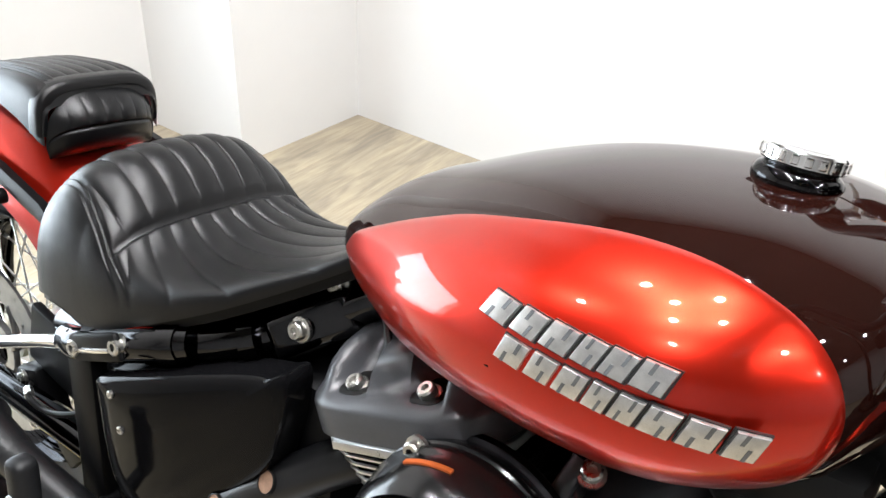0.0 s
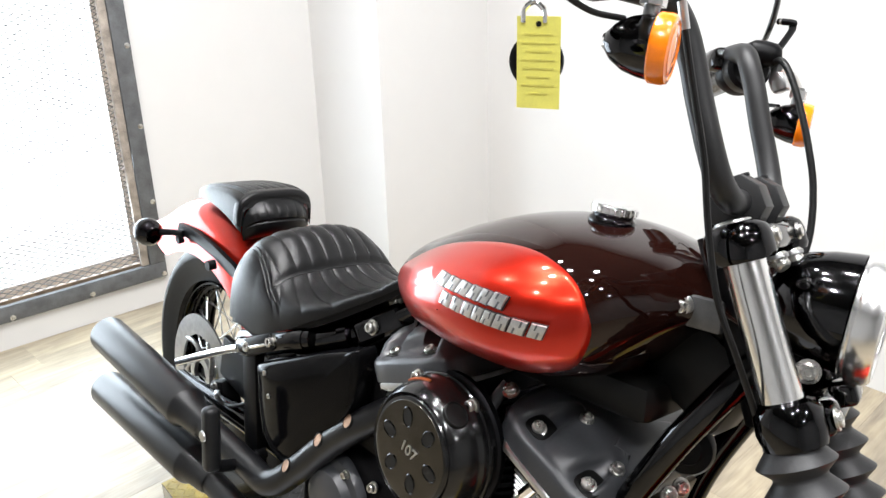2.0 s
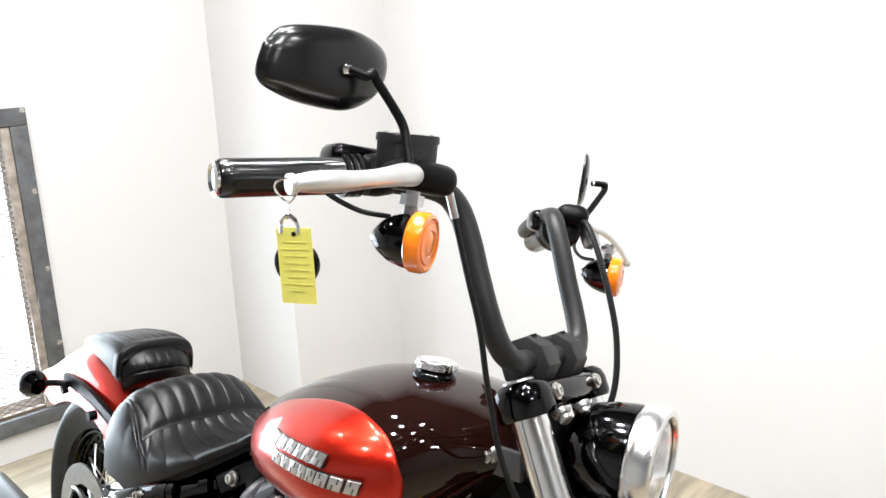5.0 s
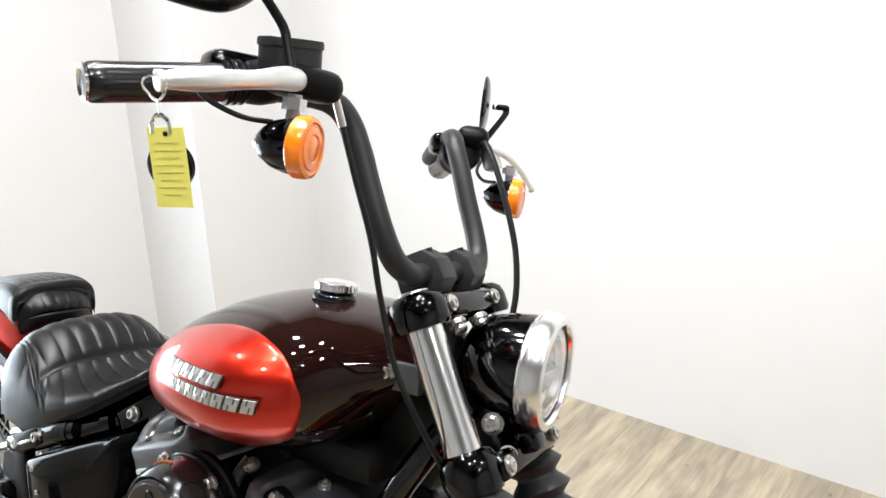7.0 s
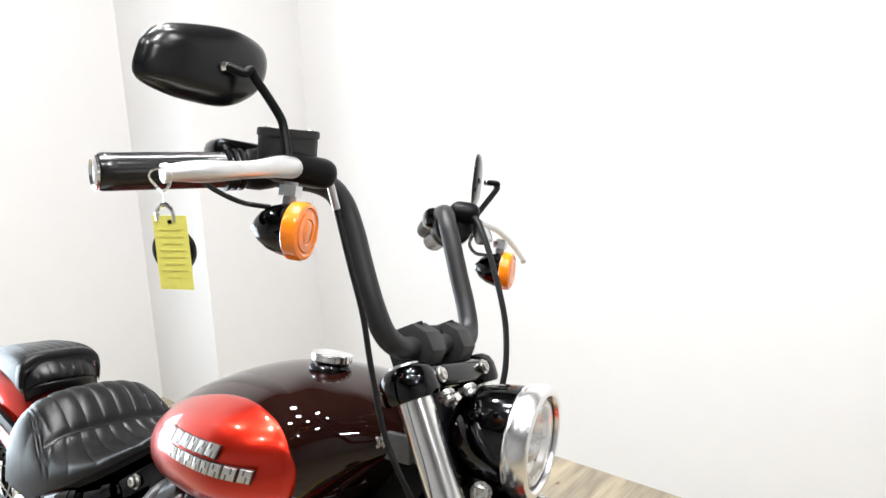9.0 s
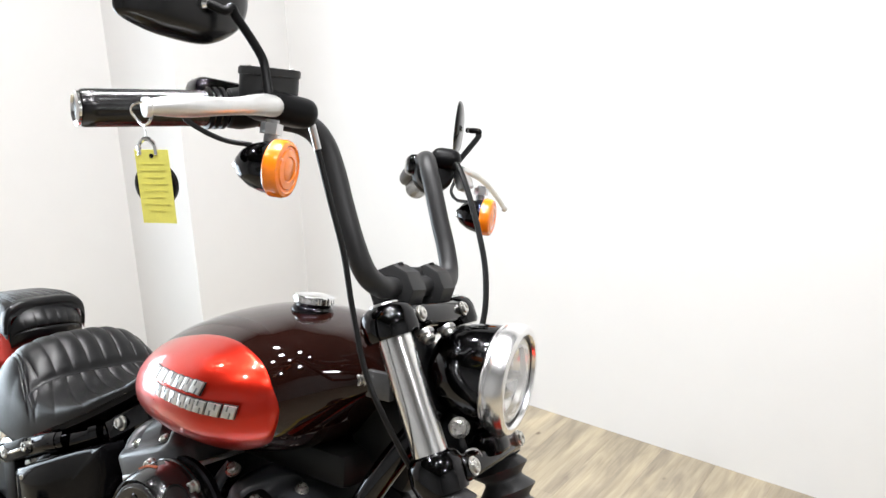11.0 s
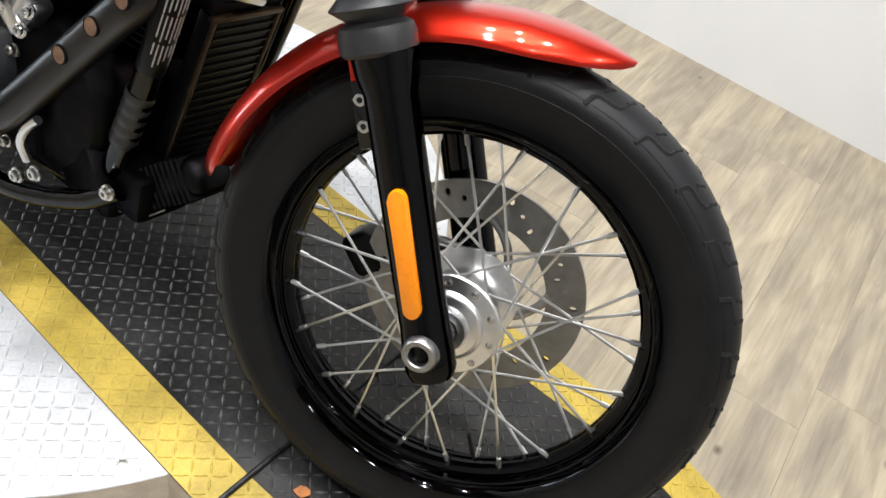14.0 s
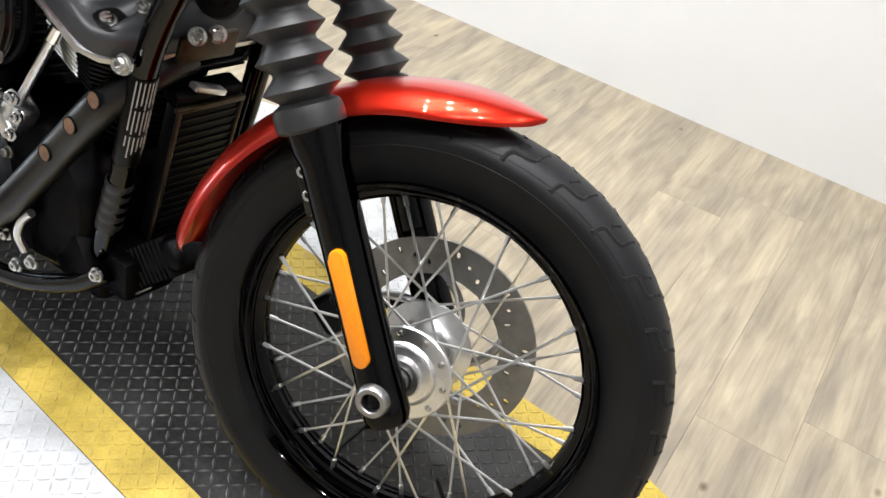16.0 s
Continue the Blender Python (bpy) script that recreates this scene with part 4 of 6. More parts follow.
# -- handlebar --
BAR = [(-0.018, 0.0, 0.794), (-0.018, -0.080, 0.793), (-0.017, -0.112, 0.796), (-0.017, -0.138, 0.814), (-0.015, -0.150, 0.850), (-0.012, -0.154, 0.900), (-0.008, -0.157, 0.945), (-0.007, -0.164, 0.982), (-0.012, -0.182, 1.005), (-0.030, -0.218, 1.018), (-0.074, -0.292, 1.035), (-0.120, -0.355, 1.042), (-0.138, -0.384, 1.045)]
full = [(x, -y, z) for x, y, z in reversed(BAR[1:])] + BAR
hb = part("handlebar", tube_bm(full, 0.0148, 8, 18), M_BAR, bike, "satin black mini ape handlebar", FB)
for s in (-1, 1):
    gdir = Vector((-0.046, s * 0.063, 0.013)).normalized()
    drop = Vector((0.0, 0.0, 0.0)) if s < 0 else Vector((0.020, -0.012, -0.027))
    g0 = Vector((-0.062, s * 0.270, 1.034 if s < 0 else 1.026)) + drop
    g1 = Vector((-0.149, s * 0.403, 1.0465 if s < 0 else 1.049)) + drop
    mg, lg = span(g0, g1)
    gbm = lathe_bm([(0.0, 0), (0.0195, 0.0), (0.0212, 0.003), (0.0212, 0.010), (0.0207, 0.012), (0.0207, lg - 0.016), (0.0208, lg - 0.013), (0.0207, lg - 0.002), (0.0190, lg + 0.002), (0.012, lg + 0.003), (0.011, lg + 0.006), (0.0, lg + 0.006)], None, 72)
    for v in gbm.verts:
        if 0.011 < v.co.z < lg - 0.014 and v.co.xy.length > 0.015:
            dip = 1 - 0.055 * max(0.0, math.cos(9 * math.atan2(v.co.y, v.co.x))) ** 6
            v.co.x, v.co.y = v.co.x * dip, v.co.y * dip
    bmesh.ops.transform(gbm, matrix=mg, verts=gbm.verts)
    gr = part("grip", gbm, M_SHELL, hb, "fluted black rubber grip", FB)
    part("grip_end", lathe_bm([(0.013, lg + 0.0025), (0.019, lg + 0.003), (0.0195, lg + 0.006), (0.015, lg + 0.008), (0.013, lg + 0.0055)], mg, 24), M_CHROME, gr, "chrome ring on the grip end", FB)
    # switch housing with bands
    sw = part("switch_housing", lathe_bm([(0, -0.038), (0.020, -0.038), (0.023, -0.034), (0.025, -0.016), (0.023, -0.002), (0.021, 0.0), (0, 0.0)], mg, 24), M_SATIN, hb, "black switch housing", FB)
    for z in (0.004, 0.012, 0.020):
        part("band", lathe_bm([(0.021, z), (0.0245, z + 0.001), (0.0245, z + 0.005), (0.021, z + 0.006)], mg, 24), M_SATIN, sw, "", FB)
    part("switch_pod", box_bm(0.05, 0.066, 0.036, FB @ Matrix.Translation(g0 + Vector((-0.012, s * -0.006, 0.022))) @ Matrix.Rotation(radians(25), 4, "Y") @ Matrix.Rotation(radians(s * 30), 4, "Z"), 0.012, 3), M_GLOSS, sw, "gloss switch pod")
    if s > 0:
        part("clutch_housing", lathe_bm([(0, -0.052), (0.026, -0.052), (0.032, -0.046), (0.034, -0.030), (0.030, -0.022), (0.034, -0.014), (0.034, -0.004), (0.028, 0.002), (0, 0.002)], mg, 28), M_SATIN, sw, "ridged black switch housing", FB)
    # master cylinder or clutch perch
    body = part("lever_perch", box_bm(0.052, 0.086, 0.036, FB @ at(-0.004, s * 0.249, 1.012) @ Matrix.Rotation(radians(RAKE), 4, "Y") @ Matrix.Rotation(radians(s * 24), 4, "Z"), 0.017, 4), M_SATIN, hb, "black lever perch")
    if s < 0:
        mres = FB @ at(-0.011, -0.252, 1.037) @ Matrix.Rotation(radians(RAKE), 4, "Y") @ Matrix.Rotation(radians(8), 4, "X") @ Matrix.Rotation(radians(-12), 4, "Z")
        rnd = []
        for k in range(40):
            a = 2 * math.pi * (k + 0.5) / 40
            rnd.append((0.0255 * math.copysign(abs(math.cos(a)) ** 0.5, math.cos(a)), 0.0345 * math.copysign(abs(math.sin(a)) ** 0.5, math.sin(a))))
        res = part("reservoir", prism_bm([(x * 0.95, y * 0.95) for x, y in rnd], 0.044, mres @ at(0, 0, -0.024), 0.002), M_BAR, hb, "black brake fluid reservoir")
        part("reservoir_lid", prism_bm(rnd, 0.009, mres @ at(0, 0, 0.0175), 0.0025), M_BAR, res, "black lid")
        for dx, dy in ((-0.014, -0.02), (0.014, 0.02)):
            part("lid_screw", lathe_bm([(0, 0.0015), (0.004, 0.0015), (0.0045, 0)], mres @ at(dx, dy, 0.0265), 14), M_ZINC, res)
    lever = [(0.0, s * 0.260, 1.010), (0.004, s * 0.30, 1.004), (-0.002, s * 0.345, 0.996), (-0.012, s * 0.39, 0.991), (-0.024, s * 0.425, 0.990), (-0.036, s * 0.446, 0.990)]
    if s > 0:
        lever = [(0.018, 0.245, 0.985), (0.026, 0.29, 0.976), (0.024, 0.34, 0.965), (0.016, 0.40, 0.952), (0.006, 0.45, 0.943), (-0.002, 0.484, 0.938)]
    lbm = tube_bm(lever, (lambda u: 0.0118 - 0.0028 * u + 0.0012 * math.sin(11 * u) + (0.002 if u > 0.94 else 0)) if s < 0 else (lambda u: 0.0066 - 0.0024 * u + (0.0025 if u > 0.95 else 0)), 10, 20)
    lv = part("lever", lbm, M_LEVER, hb, "satin silver lever", FB)
    if s > 0:
        part("perch_clamp", box_bm(0.024, 0.034, 0.040, FB @ at(0.010, 0.262, 0.972), 0.006, 2), M_ALU, hb, "silver clutch perch")
    # signal on its stem
    sc = Vector((-0.015, s * 0.297, 0.938)) + (drop * 1.15)
    ms = FB @ Matrix.Translation(sc) @ Matrix.Rotation(radians(9), 4, UPF) @ FWD.to_track_quat("Z", "Y").to_matrix().to_4x4() @ Matrix.Diagonal((0.96, 0.96, 0.82, 1))
    sg = part("turn_signal", lathe_bm([(0, -0.046), (0.008, -0.044), (0.018, -0.034), (0.026, -0.018), (0.030, 0.0), (0.0315, 0.016), (0.0, 0.016)], ms, 36), M_GLOSS, hb, "bullet turn signal with gloss black shell")
    part("signal_lens", lathe_bm([(0.0322, 0.011), (0.0335, 0.013), (0.0335, 0.027), (0.0318, 0.0315), (0.0280, 0.0330), (0.0265, 0.0310), (0.0240, 0.0310), (0.0225, 0.0330), (0.0150, 0.0340), (0.0135, 0.0325), (0.0110, 0.0340), (0, 0.0345)], ms, 36), M_AMBER, sg, "amber lens")
    part("signal_tip", lathe_bm([(0, -0.047), (0.007, -0.046), (0.0095, -0.042), (0.008, -0.0405)], ms, 20), M_CHROME, sg)
    part("signal_stem", rod_bm(sc + UPF * 0.026, sc + UPF * 0.052, 0.0075, 14), M_STEEL, sg, "silver stem", FB)
    part("signal_nut", rod_bm(sc + UPF * 0.036, sc + UPF * 0.048, 0.0125, 6), M_ALU, sg, "", FB)
    part("signal_wire", tube_bm([sc + Vector((-0.01, 0, 0.03)), sc + Vector((-0.035, s * 0.02, 0.045)), sc + Vector((-0.05, s * 0.05, 0.07)), sc + Vector((-0.04, s * 0.06, 0.088))], 0.003, 6, 8), M_CABLE, sg, "", FB)
    # mirror
    jn = Vector((-0.006, -0.339, 1.121)) if s < 0 else Vector((0.024, 0.338, 1.070))
    outl = []
    ctrl = [(-0.1045, 0.005), (-0.086, 0.0245), (-0.050, 0.036), (0.008, 0.046), (0.0385, 0.0455), (0.063, 0.037), (0.072, 0.019), (0.0675, -0.005), (0.0495, -0.025), (0.019, -0.040), (-0.037, -0.0435), (-0.0725, -0.041), (-0.102, -0.034), (-0.109, -0.020)]
    thin = 0.8 if s < 0 else 0.4
    ctrl = [(a * 0.86 if s < 0 and a < 0 else a, b) for a, b in ctrl]
    cl = curve_pts([(a, b, 0) for a, b in ctrl] + [(*ctrl[0], 0)], 5)[:-1]
    toe = radians(14 if s < 0 else 20)
    mnorm = math.cos(toe) * FWD + math.sin(toe) * Vector((0, s, 0))
    mside = UPF.cross(mnorm) * -s
    mm = Matrix.Translation(jn - mnorm * 0.018) @ Matrix((mside, UPF, mside.cross(UPF))).transposed().to_4x4()
    if s > 0:
        mm = mm @ Matrix.Diagonal((1, 1, -1, 1))
    loops = []
    for sc2, dz in ((0.02, 0.020), (0.35, 0.0195), (0.62, 0.017), (0.82, 0.012), (0.93, 0.006), (0.985, 0.0), (1.0, -0.006), (0.985, -0.010), (0.93, -0.0105), (0.02, -0.0105)):
        loops.append([mm @ Vector((v.x * sc2, v.y * sc2, dz * thin)) for v in cl])
    mir = part("mirror", loft_bm(loops), M_SHELL, hb, "black teardrop mirror shell", FB, angle=60)
    part("mirror_glass", loft_bm([[mm @ Vector((v.x * 0.9, v.y * 0.9, -0.0108 * thin)) for v in cl], [mm @ Vector((v.x * 0.9, v.y * 0.9, -0.0122 * thin)) for v in cl]]), M_CHROME, mir, "mirror glass", FB)
    part("mirror_stem", tube_bm(([jn + FWD * 0.004, jn + FWD * 0.016 + Vector((0, 0.012, -0.004)), Vector((0.013, -0.320, 1.113)), Vector((0.012, -0.314, 1.104)), Vector((0.0135, -0.2960, 1.075)), Vector((0.0135, -0.2875, 1.058)), Vector((0.0115, -0.2865, 1.042)), Vector((0.008, -0.288, 1.014))] if s < 0 else [jn, jn + FWD * 0.020, Vector((0.038, 0.340, 1.056)), Vector((0.037, 0.336, 1.050)), Vector((0.012, 0.285, 1.014)), Vector((0.001, 0.262, 1.00))]), 0.0052, 8, 12), M_SATIN, mir, "bent black mirror stem", FB)
    part("mirror_ball", lathe_bm([(0, -0.006), (0.0045, -0.004), (0.0062, 0), (0.0045, 0.005), (0, 0.007)], FB @ Matrix.Translation(jn) @ FWD.to_track_quat("Z", "Y").to_matrix().to_4x4(), 16), M_CHROME, mir)
# riser and clamp
rs = part("riser", box_bm(0.030, 0.078, 0.016, FB @ at(-0.029, 0, 0.815) @ Matrix.Rotation(radians(6), 4, "Y"), 0.003, 2), M_BAR, bike, "black handlebar riser with a bridged clamp")
for s in (-1, 1):
    cl2 = [(-0.034, -0.018), (-0.016, -0.036), (0.014, -0.034), (0.030, -0.016), (0.028, 0.010), (0.012, 0.027), (-0.022, 0.027), (-0.034, 0.012)]
    part("riser_clamp", prism_bm(cl2, 0.042, FB @ at(-0.020, s * 0.052 + 0.021, 0.796) @ Matrix.Rotation(radians(90), 4, "X"), 0.003), M_BAR, rs)
    part("riser_post", box_bm(0.034, 0.034, 0.040, FB @ at(-0.022, s * 0.050, 0.772), 0.006, 2), M_BAR, rs)
    for dx in (-0.024, 0.012):
        part("clamp_screw", lathe_bm([(0.0025, 0.0), (0.0025, 0.001), (0.0055, 0.0018), (0.006, -0.002)], FB @ at(-0.020 + dx, s * 0.052, 0.8225), 14), M_SATIN, rs)
# cables
for name, pts, r in (("brake_hose", [(0.010, -0.214, 0.996), (0.003, -0.204, 0.962), (-0.007, -0.192, 0.90), (-0.0165, -0.180, 0.838), (-0.032, -0.170, 0.772), (-0.044, -0.162, 0.697), (-0.043, -0.150, 0.63), (-0.05, -0.10, 0.54)], 0.0038),
                     ("clutch_cable", [(0.010, 0.235, 0.990), (0.030, 0.200, 0.982), (0.038, 0.185, 0.940), (0.036, 0.178, 0.86), (0.026, 0.172, 0.79), (0.0, 0.160, 0.720), (-0.05, 0.14, 0.66), (-0.08, 0.1, 0.6)], 0.0048)):
    part(name, tube_bm(pts, r, 8, 10), M_CABLE, bike, "black rubber-sheathed cable", FB)
hf = part("hose_fitting", rod_bm((0.011, -0.215, 0.998), (0.004, -0.205, 0.964), 0.0048, 12), M_ALU, bike, "slim silver hose ferrule", FB)
part("banjo_bolt", lathe_bm([(0, -0.008), (0.006, -0.007), (0.0085, -0.003), (0.0085, 0.003), (0.006, 0.007), (0, 0.008)], FB @ at(0.0125, -0.219, 1.005), 16), M_ALU, hf, "rounded banjo bolt")

# -- fuel tank --
TX = [-0.955, -0.947, -0.928, -0.89, -0.83, -0.77, -0.70, -0.62, -0.54, -0.47, -0.445, -0.41, -0.37, -0.345, -0.335]
t_top = spline(TX, [0.784, 0.796, 0.818, 0.850, 0.882, 0.911, 0.938, 0.957, 0.965, 0.956, 0.947, 0.932, 0.908, 0.892, 0.884])
t_bot = spline(TX, [0.770, 0.758, 0.748, 0.738, 0.734, 0.735, 0.740, 0.745, 0.755, 0.786, 0.812, 0.856, 0.888, 0.884, 0.881])
t_wid = spline(TX, [0.036, 0.057, 0.080, 0.107, 0.141, 0.174, 0.200, 0.215, 0.214, 0.184, 0.146, 0.086, 0.052, 0.040, 0.030])
EXPO = 2.3
T_CY = -0.010


def tank_expo(up):
    return EXPO if up else 2.6


def tank_pt(x, a, off=0.0):
    c, s = math.cos(a), math.sin(a)
    e = tank_expo(s > 0) if c < 0 or s < 0 else 1.42
    h, zc, w = (t_top(x) - t_bot(x)) / 2, (t_top(x) + t_bot(x)) / 2, t_wid(x)
    return Vector((x, T_CY + (w + off) * math.copysign(abs(c) ** (2 / e), c), zc + (h + off) * math.copysign(abs(s) ** (2 / e), s)))


def tank_y(x, z, s=-1):
    h, zc, w = (t_top(x) - t_bot(x)) / 2, (t_top(x) + t_bot(x)) / 2, t_wid(x)
    e = tank_expo(z > zc) if s < 0 or z < zc else 1.42
    k = min(1.0, abs((z - zc) / h))
    return w * max(0.0, 1 - k ** e) ** (1 / e)


xs = [-0.955 + 0.620 * (0.5 - 0.5 * math.cos(math.pi * k / 60)) for k in range(61)]
loops = [[tank_pt(x, 2 * math.pi * j / 72) for j in range(72)] for x in xs]
tank = part("fuel_tank", loft_bm(loops), M_MAROON, bike, "dark maroon teardrop fuel tank with red side panels", angle=60)

# red side panels: a teardrop laid on the tank's flank
PANEL = [(-0.916, 0.786), (-0.898, 0.808), (-0.858, 0.834), (-0.800, 0.867), (-0.743, 0.894), (-0.67, 0.918), (-0.609, 0.931), (-0.55, 0.934), (-0.500, 0.926), (-0.468, 0.911),
         (-0.450, 0.890), (-0.444, 0.862), (-0.452, 0.832), (-0.474, 0.807), (-0.52, 0.785), (-0.58, 0.767), (-0.66, 0.756), (-0.76, 0.750), (-0.85, 0.753), (-0.897, 0.767)]
rim_line = [(v.x if v.x < -0.6 else -0.6 + (v.x + 0.6) * 0.895, v.y) for v in curve_pts([(a, c, 0) for a, c in PANEL] + [(*PANEL[0], 0)], 8)[:-1]]
# each block of the badge: share of the row, notch from below, notch from above
GLYPHS = ((1.15, 0.4, 0.4), (1.0, 0.35, 0.0), (1.0, 0.3, 0.0), (0.8, 0.0, 0.55), (0.85, 0.3, 0.3), (1.0, 0.5, 0.4), (1.1, 0.0, 0.0), (1.0, 0.4, 0.35))
for s in (-1, 1):
    loops = []
    for k in range(25):
        f = max(0.01, math.sin(k / 24 * math.pi / 2))
        lift = 0.0030 * min(1.0, (1 - f) * 60) ** 0.5 + 0.0003 + 0.020 * (1 - f ** 3.0)
        lp = []
        for px, pz in rim_line:
            x = -0.665 + (px + 0.665) * f
            z = 0.835 + (pz - 0.835) * f
            z = max(z, t_bot(x) + 0.002)
            lp.append(Vector((x, T_CY + s * (tank_y(x, z, s) + (lift if s < 0 else 0.4 * lift)), z)))
        loops.append(lp)
    part("side_panel", loft_bm(loops, caps=False), M_RED, tank, "candy red teardrop side panel", angle=80)
    # two-line badge as plain slanted chrome blocks
    for x0, x1, z0, z1, tall, n in ((-0.677, -0.542, 0.8750, 0.8845, 0.0180, 6), (-0.657, -0.488, 0.8555, 0.8630, 0.0180, 8)):
        row = GLYPHS[:n]
        total = sum(g[0] for g in row)
        acc = 0.0
        for k, (share, n_lo, n_hi) in enumerate(row):
            u0, u1 = x0 + (x1 - x0) * acc / total, x0 + (x1 - x0) * (acc + share * 0.86) / total
            acc += share
            cx, w2 = (u0 + u1) / 2, (u1 - u0) / 2
            cz = z0 + (z1 - z0) * (cx - x0) / (x1 - x0)
            slope = math.atan2(tank_y(u1, cz) - tank_y(u0, cz), u1 - u0)
            tilt = math.atan2(tank_y(cx, cz + 0.01) - tank_y(cx, cz - 0.01), 0.02)
            m = at(cx, T_CY + s * (tank_y(cx, cz) + 0.0030 + 0.0180), cz) @ Matrix.Rotation(s * slope, 4, "Z") @ Matrix.Rotation(-s * tilt, 4, "X") @ Matrix(((1, 0, 0, 0), (0, 0, s, 0), (0, 1, 0, 0), (0, 0, 0, 1)))
            h2 = tall / 2
            lean = 0.30
            plate = [(a * w2 + c * h2 * lean, c * h2) for a, c in ((-1, -1), (1, -1), (1, 1), (-1, 1))]
            blk = part("badge_block", prism_bm(plate, 0.0042, m, 0.0009), M_EMBLEM, tank, "raised chrome badge block" if k == 0 else "")
            up = 1 if k % 2 else -1
            for cx2, c0, c1 in ((-0.30, 1.0, 0.15), (0.32, -1.0, -0.05)):
                slit = [(a * w2 * 0.13 + cx2 * w2 + c * up * h2 * lean, c * up * h2 * 0.98) for a, c in ((-1, c0), (1, c0), (1, c1), (-1, c1))]
                part("slit", prism_bm(slit, 0.0006, m @ at(0, 0, 0.0040)), M_BADGEDARK, blk)
            part("badge_edge", prism_bm([(a * w2 * 1.14 + c * h2 * lean, c * h2 * 1.10) for a, c in ((-1, -1), (1, -1), (1, 1), (-1, 1))], 0.0022, m @ at(0, 0, -0.001)), M_DARKMETAL, tank)
# filler cap
mc = at(-0.555, -0.044, t_top(-0.555) - 0.005) @ Matrix.Rotation(radians(-6), 4, "X") @ Matrix.Diagonal((0.89, 0.89, 0.92, 1))
cp = part("fuel_cap", lathe_bm([(0.026, 0.010), (0.030, 0.0135), (0.0330, 0.0150), (0.0342, 0.0165), (0.0342, 0.0262), (0.0325, 0.0278), (0.024, 0.0284), (0.020, 0.0275), (0, 0.0275)], mc, 48), M_CHROME, tank, "chrome filler cap")
for k in range(20):
    a = 2 * math.pi * k / 20
    part("knurl", box_bm(0.0026, 0.0062, 0.0078, mc @ Matrix.Rotation(a, 4, "Z") @ at(0.0338, 0, 0.0212), 0.0011, 2), M_CHROME, cp)
part("cap_collar", lathe_bm([(0.034, -0.006), (0.0365, 0.001), (0.0362, 0.005), (0.0335, 0.0095), (0.029, 0.0125), (0.022, 0.0125)], mc, 48), M_GLOSS, tank, "gloss black collar under the cap")
# tank mount lug at the front
lug = part("tank_lug", box_bm(0.100, 0.012, 0.040, at(-0.408, -0.074, 0.894) @ Matrix.Rotation(radians(-5), 4, "Y"), 0.005, 2), M_LUG, tank, "dark grey mounting lug")
part("lug_washer", lathe_bm([(0, 0.003), (0.0125, 0.003), (0.0140, 0.0)], at(-0.4085, -0.0800, 0.900) @ Matrix.Rotation(radians(90), 4, "X"), 24), M_ALU, lug, "bright washer")
part("lug_bolt", bolt_bm((-0.4085, -0.0830, 0.900), (0, -1, 0), 0.0085, 0.009), M_ZINC, lug)


# -- seats --
def pleated(name, xs, top, wid, skirt, field, rib_lo, rib_hi, pitch, amp, label, expo=2.8, crease=0.0, arch=0.0, mid=-0.012, fan=0.0):
    """A padded saddle: cross sections along x with pleats sewn into the top; they fan out ahead of the crease."""
    loops = []
    nj = 300
    for x in xs:
        w, zt, zb, reach = wid(x), top(x), skirt(x), field(x)
        fa2 = min(1.0, max(0.0, (arch - x) / 0.05)) if arch else 0.0
        ends = min(1.0, max(0.0, (x - rib_lo) * 60), max(0.0, (rib_hi - x) * 60))
        lp = []
        for j in range(nj + 1):
            s = -1 + 2 * j / nj
            q = abs(s)
            y = w * math.copysign(abs(math.sin(s * math.pi / 2)) ** 0.9, s)
            z = zb + (zt - zb) * ((1 - fa2) * (1 - q ** expo) ** 0.5 + fa2 * (1 - q ** 2.3) ** 0.62) if q < 1 else zb
            u = y / (1 + fan * max(0.0, x - crease))
            rim = min(1.0, (1 - q) * 16)
            if abs(y) < reach:
                z += amp * ends * rim * min(1.0, abs(x - crease) / 0.014) * (abs(math.cos(math.pi * u / (pitch if x < crease else pitch * 0.8))) ** 0.34 - 0.8)
            # sewn double seam round the pleats
            for off in (0.0, 0.006):
                z -= amp * 0.8 * ends * rim * math.exp(-((abs(y) - reach - off) / 0.0016) ** 2)
            if crease:
                z -= 0.010 * min(1.0, max(0.0, (reach + 0.004 - abs(y)) / 0.012)) * math.exp(-((x - crease) / 0.0045) ** 2)
            lp.append(Vector((x, y + mid, z)))
        loops.append(lp)
    bm = loft_bm(loops, closed=False)
    return part(name, bm, M_LEATHER, bike, label, angle=80)


SX = [-1.345, -1.335, -1.315, -1.285, -1.25, -1.21, -1.17, -1.13, -1.08, -1.02, -0.96, -0.91, -0.875, -0.86]
s_top = spline(SX, [0.67, 0.708, 0.742, 0.768, 0.775, 0.758, 0.718, 0.702, 0.703, 0.720, 0.750, 0.782, 0.803, 0.806])
s_wid = spline(SX, [0.110, 0.135, 0.149, 0.155, 0.157, 0.157, 0.155, 0.150, 0.141, 0.125, 0.103, 0.084, 0.068, 0.056])
s_low = spline(SX, [0.580, 0.585, 0.592, 0.600, 0.601, 0.597, 0.607, 0.627, 0.654, 0.688, 0.726, 0.760, 0.785, 0.792])
